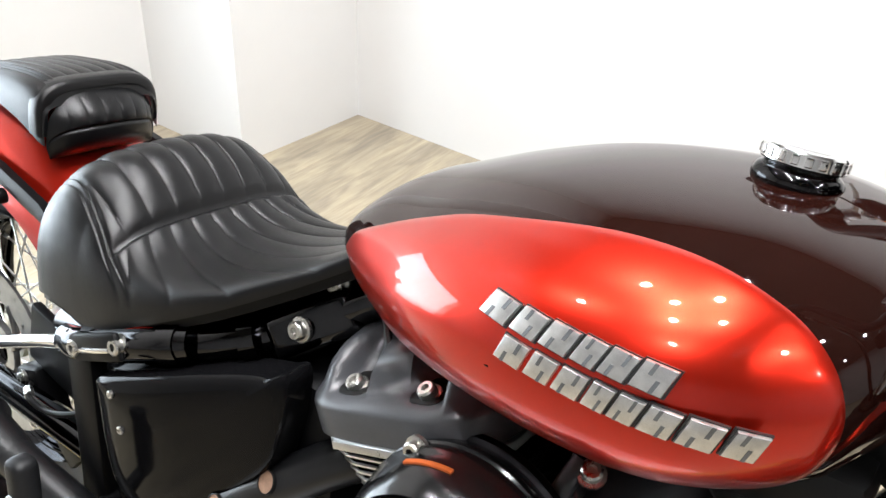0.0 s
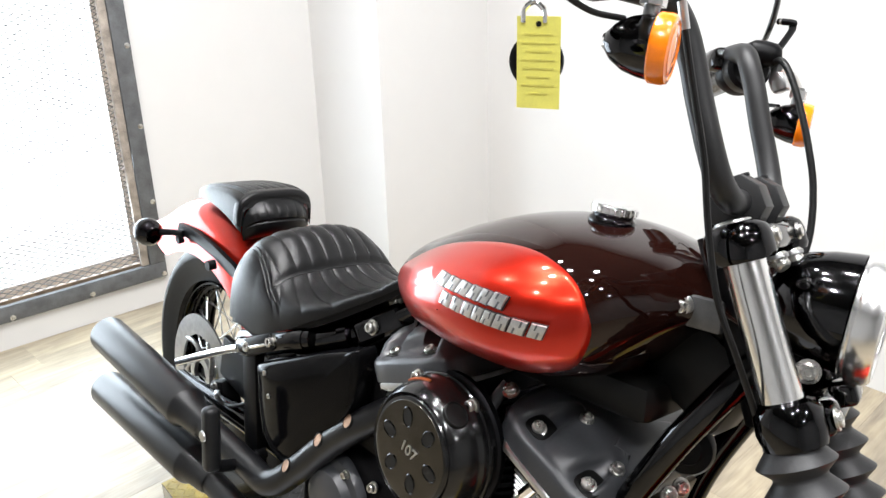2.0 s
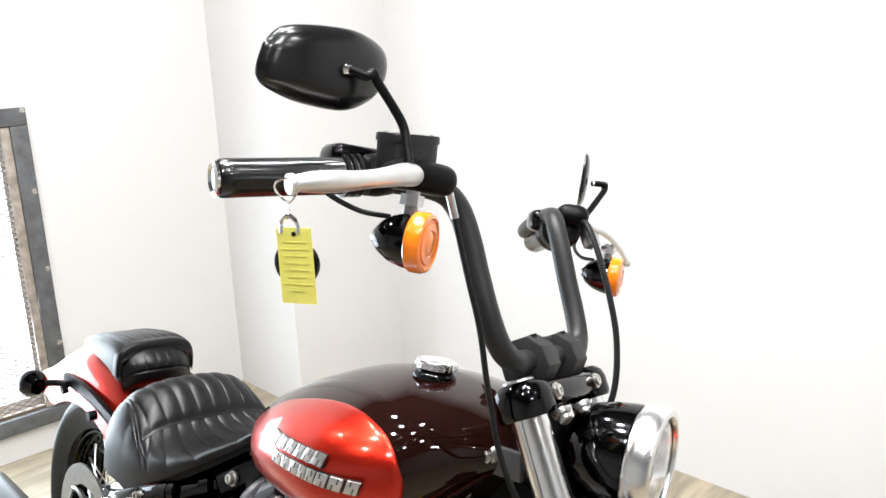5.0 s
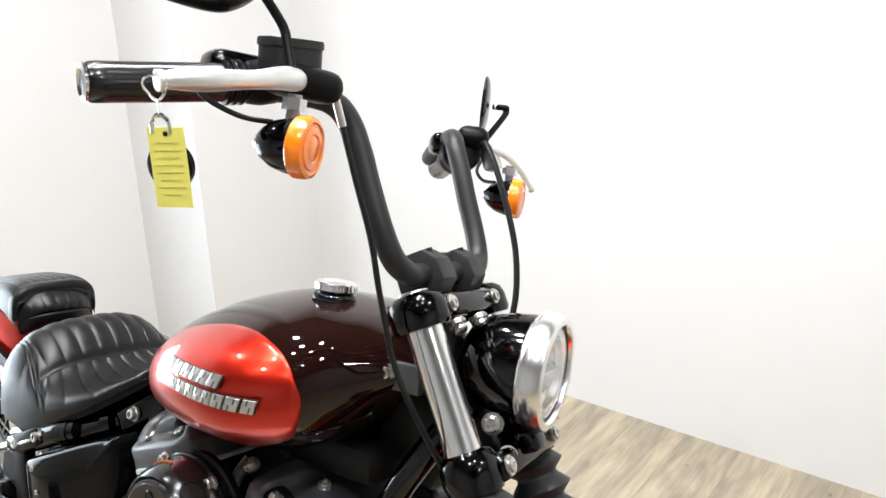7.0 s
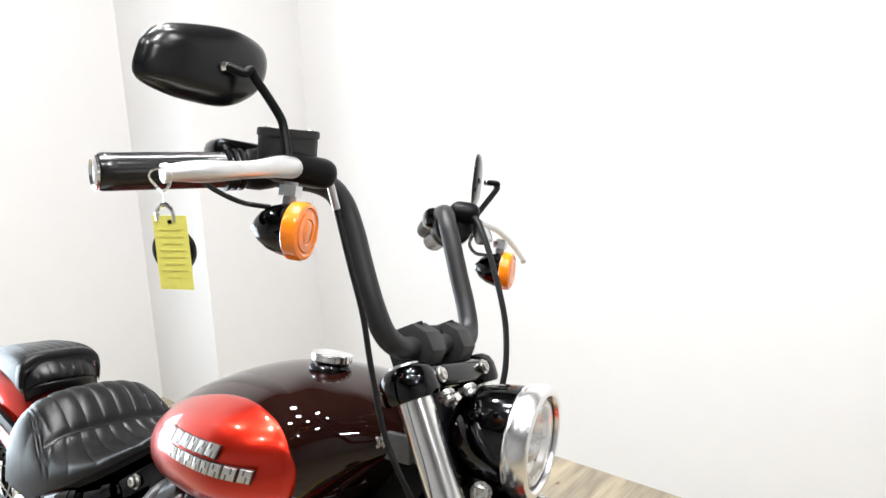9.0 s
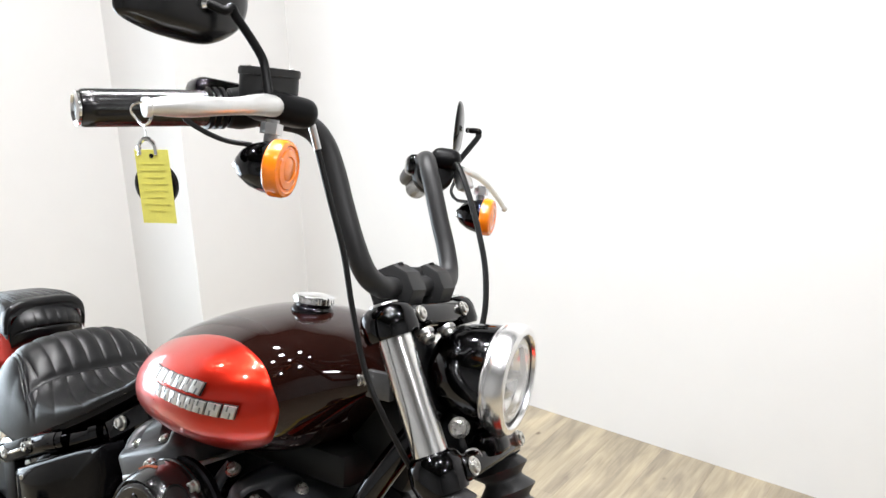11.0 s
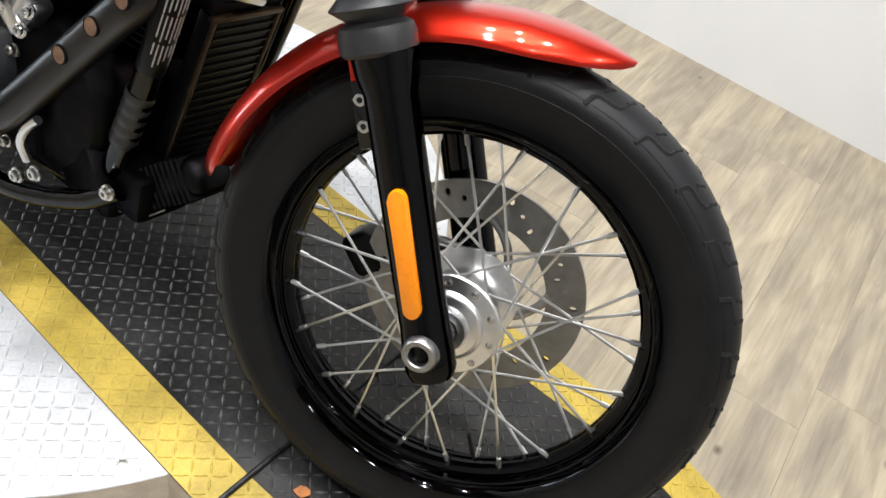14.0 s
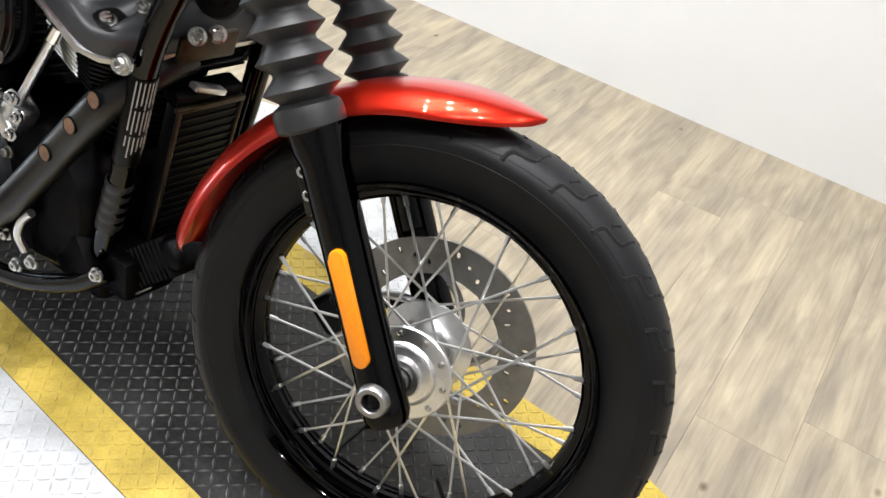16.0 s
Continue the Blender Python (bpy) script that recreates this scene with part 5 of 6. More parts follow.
seat = pleated("seat", [-1.345 + 0.485 * k / 170 for k in range(171)], s_top, s_wid, s_low, spline([-1.345, -1.30, -1.25, -1.20, -1.176, -1.13, -1.08, -0.86], [0.100, 0.114, 0.122, 0.134, 0.140, 0.150, 0.172, 0.24]), -1.315, -0.88, 0.0340, 0.0052, "black leather solo seat with sewn pleats", crease=-1.176, arch=-1.170, mid=-0.045, fan=4.6)
part("seat_base", loft_bm([[Vector((x, s_wid(x) * 0.96 * a - 0.045, s_low(x) - d)) for a, d in ((-1, 0), (1, 0), (1, 0.012), (-1, 0.012))] for x in [-1.34 + 0.47 * k / 20 for k in range(21)]]), M_SATIN, seat, "black seat base")
PX = [-1.680, -1.668, -1.63, -1.57, -1.50, -1.46, -1.447, -1.440]
p_top = spline(PX, [0.752, 0.768, 0.784, 0.796, 0.804, 0.802, 0.793, 0.775])
p_wid = spline(PX, [0.058, 0.070, 0.078, 0.083, 0.087, 0.088, 0.087, 0.085])
p_low = spline(PX, [0.742, 0.745, 0.752, 0.752, 0.742, 0.730, 0.724, 0.722])
pill = pleated("pillion_pad", [-1.68 + 0.240 * k / 80 for k in range(81)], p_top, p_wid, p_low, lambda x: 0.060, -1.66, -1.452, 0.0200, 0.0048, "black leather passenger pad with pleats", expo=4.0, mid=-0.022)
# front cushion of the pad: pleated above a seam, smooth below, inside a raised border
rows = []
for i in range(41):
    v = i / 40
    row = []
    for j in range(121):
        u = -1 + j / 60
        bulge = (1 - abs(u) ** 3.2) * (1 - abs(2 * v - 1) ** 3)
        x = -1.443 + 0.032 * bulge
        if v > 0.55:
            x += 0.0035 * min(1.0, (v - 0.55) * 12) * bulge * (abs(math.cos(math.pi * u * 3.5)) ** 0.4 - 0.8)
        x -= 0.0045 * bulge ** 0.5 * math.exp(-((v - 0.55) / 0.022) ** 2)
        edge = (1 - abs(u) ** 2.8) ** 0.36 if abs(u) < 1 else 0.0
        row.append(Vector((x, -0.022 + 0.0815 * u * (1 - 0.05 * (1 - v)), 0.702 + (0.046 * v) * (0.35 + 0.65 * edge) + 0.040 * v * edge)))
    rows.append(row)
part("pad_front", loft_bm(rows, closed=False), M_LEATHER, pill, "front cushion with short pleats above a seam", angle=70)
band = []
for k in range(41):
    a = math.pi * k / 40
    cy, sz = math.copysign(abs(math.cos(a)) ** 0.5, math.cos(a)), abs(math.sin(a)) ** 0.5
    band.append([Vector((x, -0.022 + (0.0870 + o) * cy, 0.7335 + (0.0680 + o) * sz)) for x, o in ((-1.470, -0.004), (-1.469, 0.0022), (-1.4665, 0.0034), (-1.450, 0.0034), (-1.4455, 0.0024), (-1.4430, -0.001), (-1.4420, -0.009))])
part("pad_border", loft_bm(band), M_LEATHER, pill, "flat sewn border band", angle=50)

# -- frame rails --
for s in (-1, 1):
    fr = part("frame_rail", tube_bm([(-1.30, s * 0.165, 0.545), (-1.18, s * 0.178, 0.590), (-1.05, s * 0.160, 0.632), (-0.96, s * 0.118, 0.675), (-0.88, s * 0.085, 0.735), (-0.80, s * 0.06, 0.775)], 0.0205, 8, 18), M_GLOSS, bike, "gloss black frame rail")
    for px, py, pz, r in ((-1.206, -0.219, 0.572, 0.010), (-1.130, -0.216, 0.609, 0.010), (-0.936, -0.142, 0.692, 0.010), (-0.926, -0.104, 0.738, 0.011)):
        if s < 0:
            part("frame_bolt", bolt_bm((px, py + 0.01, pz), (0, -1, 0.15), r, 0.012), M_ZINC, fr)
    if s < 0:
        part("link_plate", box_bm(0.100, 0.010, 0.034, at(-1.168, -0.212, 0.5905) @ Matrix.Rotation(radians(-26), 4, "Y"), 0.005, 2), M_SATIN, fr, "black link plate with bolts")
        part("rail_casting", box_bm(0.105, 0.034, 0.050, at(-0.935, -0.1135, 0.692) @ Matrix.Rotation(radians(-38), 4, "Y") @ Matrix.Rotation(radians(22), 4, "Z"), 0.012, 3), M_GLOSS, fr, "black frame casting")
        part("plate_edge", box_bm(0.070, 0.004, 0.006, at(-1.168, -0.2175, 0.588) @ Matrix.Rotation(radians(-26), 4, "Y"), 0.002), M_CHROME, fr)
        part("rail_end", tube_bm([(-1.26, -0.188, 0.548), (-1.21, -0.196, 0.568), (-1.10, -0.186, 0.617), (-1.05, -0.170, 0.636)], 0.021, 6, 16), M_GLOSS, fr)
        for p, q in (((-1.085, -0.180, 0.622), (-1.062, -0.174, 0.631)), ((-1.000, -0.146, 0.655), (-0.985, -0.138, 0.662))):
            part("collar", rod_bm(p, q, 0.0235, 18), M_GLOSS, fr)
    dt = part("down_tube", tube_bm([(-0.308, s * 0.035, 0.875), (-0.342, s * 0.078, 0.805), (-0.384, s * 0.098, 0.718), (-0.434, s * 0.105, 0.597), (-0.474, s * 0.105, 0.435), (-0.513, s * 0.105, 0.305), (-0.550, s * 0.106, 0.225), (-0.64, s * 0.10, 0.180), (-0.90, s * 0.12, 0.165), (-1.10, s * 0.13, 0.20)], 0.0185, 8, 20), M_GLOSS, bike, "gloss black frame down tube")
    if s < 0:
        lab_a, lab_b = Vector((-0.4375, -0.105, 0.583)), Vector((-0.4730, -0.105, 0.440))
        ml, ll = span(lab_a, lab_b)
        wl = part("warning_label", lathe_bm([(0.0188, 0), (0.0192, 0.001), (0.0192, ll - 0.001), (0.0188, ll)], ml, 28), M_SATIN, dt, "grey printed label wrapped round the tube")
        for k in range(9):
            a = radians(-165 + 17 * k)
            for z0, z1 in ((0.004, 0.040 + 0.004 * (k % 3)), (0.050, 0.084 + 0.005 * (k % 2)), (0.094, 0.112 + 0.006 * (k % 4))):
                part("print_bar", box_bm(0.0008, 0.0019, z1 - z0, ml @ Matrix.Rotation(a, 4, "Z") @ at(0.0192, 0, (z0 + z1) / 2)), M_LABEL, wl)
        mv, lv2 = span((-0.4840, -0.106, 0.402), (-0.5130, -0.106, 0.306))
        prof = [(0.0186, 0)]
        for k in range(5):
            z = k * lv2 / 5
            prof += [(0.0194, z + 0.001), (0.0202, z + 0.004), (0.0202, z + 0.012), (0.0188, z + 0.015)]
        part("ribbed_sleeve", lathe_bm(prof + [(0.0186, lv2)], mv, 28), M_BOOT, dt, "ribbed grey rubber sleeve")
    part("swing_arm", tube_bm([(-1.12, s * 0.15, 0.36), (-1.35, s * 0.155, 0.35), (-1.63, s * 0.15, 0.318)], 0.022, 6, 14), M_GLOSS, bike, "black swing arm")
    part("fender_strut", loft_bm([[Vector((x, s * y + s * dy, z + dz)) for dy, dz in ((-0.006, -0.013), (0.006, -0.013), (0.009, 0.0), (0.006, 0.013), (-0.006, 0.013))] for x, y, z in ((-1.28, 0.150, 0.560), (-1.36, 0.134, 0.618), (-1.42, 0.126, 0.641), (-1.53, 0.122, 0.660), (-1.62, 0.120, 0.668), (-1.705, 0.118, 0.664))]), M_SATIN, bike, "black fender strut")
    sg = part("rear_signal", lathe_bm([(0, -0.03), (0.016, -0.026), (0.026, -0.012), (0.0285, 0.004), (0.024, 0.02), (0.012, 0.027), (0, 0.028)], at(-1.748, s * 0.178, 0.649) @ Matrix.Rotation(radians(-90), 4, "Y") @ Matrix.Diagonal((1.16, 1.16, 1.1, 1)), 28), M_GLOSS, bike, "round black rear turn signal")
    part("signal_arm", tube_bm([(-1.67, s * 0.128, 0.660), (-1.70, s * 0.140, 0.657), (-1.735, s * 0.168, 0.652)], 0.008, 6, 10), M_SATIN, sg)
    part("strut_bolt", rod_bm((-1.52, s * 0.125, 0.630), (-1.52, s * 0.143, 0.629), 0.011, 14), M_SATIN, bike)
    part("strut_bolt", rod_bm((-1.682, s * 0.125, 0.645), (-1.682, s * 0.138, 0.643), 0.010, 14), M_SATIN, bike)
rc = part("rear_caliper", box_bm(0.10, 0.045, 0.062, at(-1.462, -0.118, 0.325) @ Matrix.Rotation(radians(70), 4, "Y"), 0.010, 2), M_SATIN, bike, "black rear brake caliper")
part("caliper_bracket", box_bm(0.16, 0.014, 0.075, at(-1.45, -0.108, 0.285) @ Matrix.Rotation(radians(40), 4, "Y"), 0.006), M_SATIN, rc)
for px, pz in ((-1.475, 0.360), (-1.448, 0.292), (-1.420, 0.330)):
    part("caliper_bolt", bolt_bm((px, -0.142, pz), (0, -1, 0), 0.008, 0.008), M_ZINC, rc)
part("rear_hose", tube_bm([(-1.462, -0.138, 0.355), (-1.42, -0.165, 0.365), (-1.37, -0.165, 0.365), (-1.30, -0.16, 0.40), (-1.24, -0.15, 0.45)], 0.0045, 8, 10), M_CABLE, rc, "black brake hose")
part("hose_union", rod_bm((-1.440, -0.155, 0.362), (-1.420, -0.164, 0.366), 0.007, 10), M_ZINC, rc)
part("belt_guard", box_bm(0.34, 0.016, 0.10, at(-1.31, -0.120, 0.405) @ Matrix.Rotation(radians(10), 4, "Y"), 0.006), M_SATIN, bike, "black inner guard ahead of the rear wheel")
part("chrome_link", tube_bm([(-1.245, -0.195, 0.551), (-1.33, -0.195, 0.514), (-1.548, -0.195, 0.402)], 0.0090, 6, 14), M_CHROME, bike, "bright chrome bar above the swing arm")
part("steering_head", rod_bm(tuple(FB @ Vector((-0.055, 0, 0.535))), tuple(FB @ Vector((-0.055, 0, 0.765))), 0.036, 24), M_SATIN, bike, "black steering head")
part("backbone", tube_bm([(-0.31, 0, 0.89), (-0.5, 0, 0.84), (-0.8, 0, 0.76), (-1.0, 0, 0.66)], 0.03, 6, 14), M_SATIN, bike)

# -- side cover and battery box --
sc_out = [(-1.178, 0.545), (-1.165, 0.556), (-1.134, 0.572), (-1.035, 0.618), (-0.97, 0.647), (-0.930, 0.662), (-0.906, 0.668), (-0.908, 0.600), (-0.935, 0.530), (-1.06, 0.390), (-1.135, 0.405), (-1.160, 0.450), (-1.174, 0.520)]
sc_line = [(v.x, v.y) for v in curve_pts([(a, c, 0) for a, c in sc_out] + [(*sc_out[0], 0)], 5)[:-1]]
sc_cx, sc_cz = -1.03, 0.53


def smooth(u):
    u = max(0.0, min(1.0, u))
    return u * u * (3 - 2 * u)


loops = [[Vector((sc_cx + (x - sc_cx) * f, -0.145 - d * (1 - 0.40 * smooth((sc_cx + (x - sc_cx) * f + 1.15) / 0.26)), sc_cz + (z - sc_cz) * f)) for x, z in sc_line] for f, d in ((1.0, 0.0), (1.0, 0.050), (0.995, 0.058), (0.98, 0.064), (0.95, 0.068), (0.88, 0.0715), (0.7, 0.075), (0.4, 0.077), (0.02, 0.078))]
sv = part("side_cover", loft_bm(loops), M_COVER, bike, "gloss black domed side cover", angle=50)
for px, pz in ((-1.133, 0.549), (-1.116, 0.510)):
    part("cover_bolt", bolt_bm((px, -0.2155, pz), (0, -1, 0), 0.0048, 0.006), M_ZINC, sv)
part("rear_tray", box_bm(0.20, 0.24, 0.20, at(-1.23, 0, 0.46), 0.02), M_COVER, bike, "black tray behind the battery box")
part("battery_box", box_bm(0.30, 0.28, 0.28, at(-1.02, 0, 0.50), 0.02), M_SATIN, bike, "black battery box")
part("bracket_strap", box_bm(0.050, 0.022, 0.25, at(-1.205, -0.196, 0.455) @ Matrix.Rotation(radians(-6), 4, "Y"), 0.004), M_SATIN, bike, "black vertical strap")

# -- engine --
ENG = Vector((-0.665, 0.0, 0.315))
cc = part("crankcase", lathe_bm([(0, -0.15), (0.10, -0.15), (0.125, -0.135), (0.135, -0.11), (0.135, 0.13), (0.11, 0.16), (0, 0.16)], at(*ENG) @ Y_AXIS, 40), M_MATTE, bike, "black engine crankcase")
part("gearbox", box_bm(0.34, 0.32, 0.28, at(-0.93, 0, 0.34), 0.04, 3), M_MATTE, bike, "black gearbox")
part("sump", box_bm(0.42, 0.22, 0.09, at(-0.74, 0, 0.19), 0.02, 2), M_MATTE, bike, "black sump")
MC = at(-0.767, -0.158, 0.330) @ Matrix.Rotation(radians(90), 4, "X")
cam_cover = part("cam_cover", lathe_bm([(0, 0.040), (0.024, 0.040), (0.026, 0.036), (0.036, 0.036), (0.039, 0.041), (0.052, 0.041), (0.059, 0.036), (0.066, 0.024), (0.076, 0.004), (0.086, -0.020), (0.102, -0.055)], MC, 48), M_ROCK, bike, "round satin black cam cover")
part("cam_badge", lathe_bm([(0, 0.0425), (0.020, 0.0425), (0.022, 0.0405)], MC, 30), M_DARKMETAL, cam_cover, "dark metal badge")
part("badge_ring", lathe_bm([(0.030, 0.0365), (0.032, 0.0385), (0.034, 0.0365)], MC, 40), M_STEEL, cam_cover)
for k in range(3):
    a = 2 * math.pi * k / 3 + 0.5
    part("badge_screw", bolt_bm(MC @ Vector((0.031 * math.cos(a), 0.031 * math.sin(a), 0.037)), (0, -1, 0), 0.0035, 0.003), M_ZINC, cam_cover)
part("timing_case", box_bm(0.26, 0.06, 0.19, at(-0.74, -0.122, 0.285), 0.03, 3), M_MATTE, bike, "black timing case")
for k, (px, pz) in enumerate(((-0.94, 0.428), (-0.896, 0.372), (-0.909, 0.292), (-0.971, 0.300), (-0.86, 0.44), (-0.84, 0.245), (-0.75, 0.215), (-0.684, 0.290), (-0.66, 0.24), (-0.62, 0.31), (-0.69, 0.400), (-0.64, 0.40), (-0.674, 0.520))):
    part("case_bolt", bolt_bm((px, -0.165, pz) if px < -0.85 else (px - 0.050, -0.152, pz - 0.036), (0.1, -1, 0.1), 0.0075, 0.012), M_ZINC, cc)
for tilt, nm, across, rise in ((-22.5, "rear_cylinder", 0.031, 0.022), (22.5, "front_cylinder", 0.012, 0.0)):
    d = Vector((math.sin(radians(tilt)), 0, math.cos(radians(tilt))))
    low = -0.009 if tilt > 0 else -0.013
    bolts = (-0.048, 0.051) if tilt > 0 else (-0.047, 0.038)
    squash, nose = (0.5, 0.84) if tilt > 0 else (1.0, 1.0)
    mcyl = Matrix.Translation(ENG) @ Matrix.Rotation(radians(tilt), 4, "Y") @ at(across, 0, rise)
    mrk = mcyl @ (at(0, -0.024, 0) if tilt < 0 else at(0, -0.011, 0))
    prof = [(0.0, 0.12), (0.062, 0.12)]
    for k in range(12):
        z = 0.135 + k * 0.0125
        prof += [(0.062, z), (0.080, z + 0.001), (0.080, z + 0.0045), (0.062, z + 0.0055)]
    prof += [(0.062, 0.295), (0, 0.295)]
    cyl = part(nm, lathe_bm(prof, mcyl, 44), M_MATTE, bike, "black finned cylinder", angle=30)
    # bright fin edges near the head
    for k in range(8):
        z = 0.284 + low + k * 0.0092
        inset = 0.0025 * (7 - k)
        rear = -0.100 if tilt < 0 else -0.082
        fo = [(0.080 - inset, 0.13), (rear + inset, 0.13), (rear + inset, -0.112 + inset), (rear + 0.012 + inset, -0.136 + inset), (rear + 0.036 + inset, -0.1525 + inset), (0.060, -0.1525 + inset), (0.080 - inset, -0.130)]
        part("fin", prism_bm(fo, 0.0040, mrk @ at(0, 0, z - 0.002), 0.0008), M_MATTE, cyl)
        part("fin_edge", tube_bm([mrk @ Vector((px, py, z)) for px, py in ([(rear + inset + 0.002, -0.116 + inset), (rear + 0.013 + inset, -0.1365 + inset), (rear + 0.037 + inset, -0.153 + inset), (0.032, -0.153 + inset)] if tilt < 0 else [(rear + 0.037 + inset, -0.153 + inset), (0.032, -0.153 + inset)])], 0.0019, 2, 6), M_ALU, cyl, "machined fin edge")
    head = part("cylinder_head", box_bm(0.165, 0.22, 0.055, mrk @ at(0, 0, 0.325), 0.016, 2), M_MATTE, cyl, "black cylinder head")
    # rocker cover: rounded lid with a scallop round each bolt
    loops = []
    back = 0.012 if tilt > 0 else 0.020
    for z, sx, sy, dent in ((0.361 + low, 0.104, 0.163, 0.0), (0.376, 0.105, 0.164, 0.0), (0.381, 0.104, 0.162, 0.0), (0.386, 0.1005, 0.157, 0.15), (0.3885, 0.0985, 0.153, 0.75), (0.396, 0.096, 0.148, 1.0), (0.406, 0.092, 0.141, 1.0), (0.416, 0.085, 0.130, 1.0), (0.424, 0.074, 0.116, 1.0), (0.4295, 0.060, 0.098, 0.9), (0.432, 0.040, 0.070, 0.4), (0.4325, 0.015, 0.03, 0.0)):
        lp = []
        for j in range(160):
            a = 2 * math.pi * (j + 0.5) / 160
            px = sx * math.copysign(abs(math.cos(a)) ** 0.42, math.cos(a))
            py = sy * math.copysign(abs(math.sin(a)) ** 0.42, math.sin(a))
            if px < 0:
                px -= back * abs(px) / sx * (1 - 0.6 * abs(py) / sy)
            cut = sum(math.exp(-((px - bx0) / 0.0185) ** 4) for bx0 in bolts)
            if abs(py) > 0.05:
                py -= math.copysign(min(0.048, abs(py) - 0.05) * dent * cut, py)
            lp.append(mrk @ Vector((px * (nose if px > 0 else 1.0), py, 0.386 + (z - 0.386) * squash if z > 0.386 else z)))
        loops.append(lp)
    rock = part("rocker_cover", loft_bm(loops), M_ROCK, cyl, "satin dark grey rocker cover", angle=50)
    part("rocker_band", prism_bm([(-0.107 - back, -0.110), (-0.088, -0.142), (-0.060, -0.167), (0.060 * nose, -0.167), (0.090 * nose, -0.150), (0.107 * nose, -0.118), (0.106 * nose, 0.15), (-0.106, 0.15)], 0.008, mrk @ at(0, 0, 0.3535 + low), 0.002), M_ALU, cyl, "bare metal gasket edge")
    for px in bolts:
        # shade of each bolt recess, painted as a thin black slab
        pocket = [(0.0185 * math.copysign(abs(math.cos(2 * math.pi * k / 28)) ** 0.6, math.cos(2 * math.pi * k / 28)), 0.0200 * math.copysign(abs(math.sin(2 * math.pi * k / 28)) ** 0.6, math.sin(2 * math.pi * k / 28))) for k in range(28)]
        part("pocket_shade", prism_bm(pocket, 0.0030, mrk @ at(px, -0.128, 0.3875) @ Matrix.Rotation(radians(10), 4, "X"), 0.001), M_CABLE, rock, "black slab painted as the shade in a bolt recess")
        part("rocker_bolt", bolt_bm(mrk @ Vector((px, -0.133, 0.387)), mrk.to_3x3() @ Vector((0, -0.45, 0.9)), 0.0088, 0.012), M_ZINC, rock)
    if tilt > 0:
        part("head_bolt", bolt_bm((-0.436, -0.137, 0.600), (0.3, -1, 0.2), 0.0105, 0.014), M_ZINC, cyl)
        part("cover_tab", tube_bm([mrk @ Vector((-0.118, -0.150, 0.352)), mrk @ Vector((-0.124, -0.138, 0.372)), mrk @ Vector((-0.128, -0.122, 0.390))], 0.009, 6, 12), M_ROCK, rock)
        part("tab_bolt", bolt_bm((-0.611, -0.138, 0.715), (0.1, -0.5, 0.8), 0.009, 0.012), M_ZINC, rock)
        for px, py, pz in ((0.055, -0.089, 0.404), (-0.025, -0.070, 0.408)):
            part("top_bolt", bolt_bm(mrk @ Vector((px, py, pz)), mrk.to_3x3() @ Vector((0, -0.2, 1)), 0.0078, 0.010), M_ZINC, rock)
    if tilt < 0:
        part("spark_lead", tube_bm([mcyl @ Vector((0.02, -0.10, 0.36)), mcyl @ Vector((0.0, -0.15, 0.40)), mcyl @ Vector((-0.05, -0.10, 0.45))], 0.004, 6, 8), M_CABLE, cyl)
for a0, a1 in (((-0.735, -0.155, 0.40), (-0.775, -0.145, 0.62)), ((-0.668, -0.162, 0.428), (-0.522, -0.168, 0.624))):
    pr = part("pushrod_tube", rod_bm(a0, a1, 0.0068, 14), M_ALU, bike, "bright pushrod tube")
    part("pushrod_collar", rod_bm(a0, Vector(a0).lerp(Vector(a1), 0.22), 0.0125, 16), M_ALU, pr, "cast collar")
    part("pushrod_block", box_bm(0.044, 0.030, 0.034, at(*a0) @ Matrix.Rotation(radians(36), 4, "Y"), 0.006, 2), M_ALU, pr, "machined lifter block")
    part("pushrod_cap", rod_bm(Vector(a0).lerp(Vector(a1), 0.88), a1, 0.010, 14), M_CHROME, pr)

for p, q, r in (((-0.783, -0.160, 0.436), (-0.722, -0.160, 0.460), 0.0105), ((-0.790, -0.160, 0.433), (-0.776, -0.160, 0.4385), 0.013), ((-0.728, -0.160, 0.4575), (-0.716, -0.160, 0.4625), 0.013)):
    part("oil_fitting", rod_bm(p, q, r, 14), M_CHROME, bike, "bright oil line fitting")
lb = part("lifter_block", box_bm(0.046, 0.036, 0.050, at(-0.652, -0.154, 0.447) @ Matrix.Rotation(radians(36), 4, "Y"), 0.010, 3), M_ALU, bike, "cast alloy lifter block")
for dx, dz, r in ((-0.022, 0.026, 0.008), (0.020, 0.034, 0.009), (0.012, -0.026, 0.008), (-0.026, -0.006, 0.007), (0.030, 0.008, 0.007)):
    part("lifter_screw", bolt_bm((-0.652 + dx, -0.174, 0.447 + dz), (0.2, -1, 0.3), r, 0.010), M_CHROME, lb)
gc = part("gearbox_cover", lathe_bm([(0, 0.050), (0.040, 0.050), (0.055, 0.044), (0.062, 0.030), (0.075, 0.026), (0.080, 0.018), (0.080, 0.0)], at(-0.955, -0.150, 0.372) @ Matrix.Rotation(radians(90), 4, "X"), 40), M_ROCK, bike, "round black gearbox cover")
for k in range(7):
    a = 2 * math.pi * k / 7 + 0.2
    part("gearbox_bolt", bolt_bm((-0.955 + 0.071 * math.cos(a), -0.176, 0.372 + 0.071 * math.sin(a)), (0, -1, 0), 0.0065, 0.010), M_ZINC, gc)
part("lower_linkage", tube_bm([(-0.612, -0.168, 0.300), (-0.632, -0.172, 0.276), (-0.645, -0.172, 0.245), (-0.640, -0.165, 0.215)], 0.007, 6, 10), M_ALU, bike, "bright lower linkage")

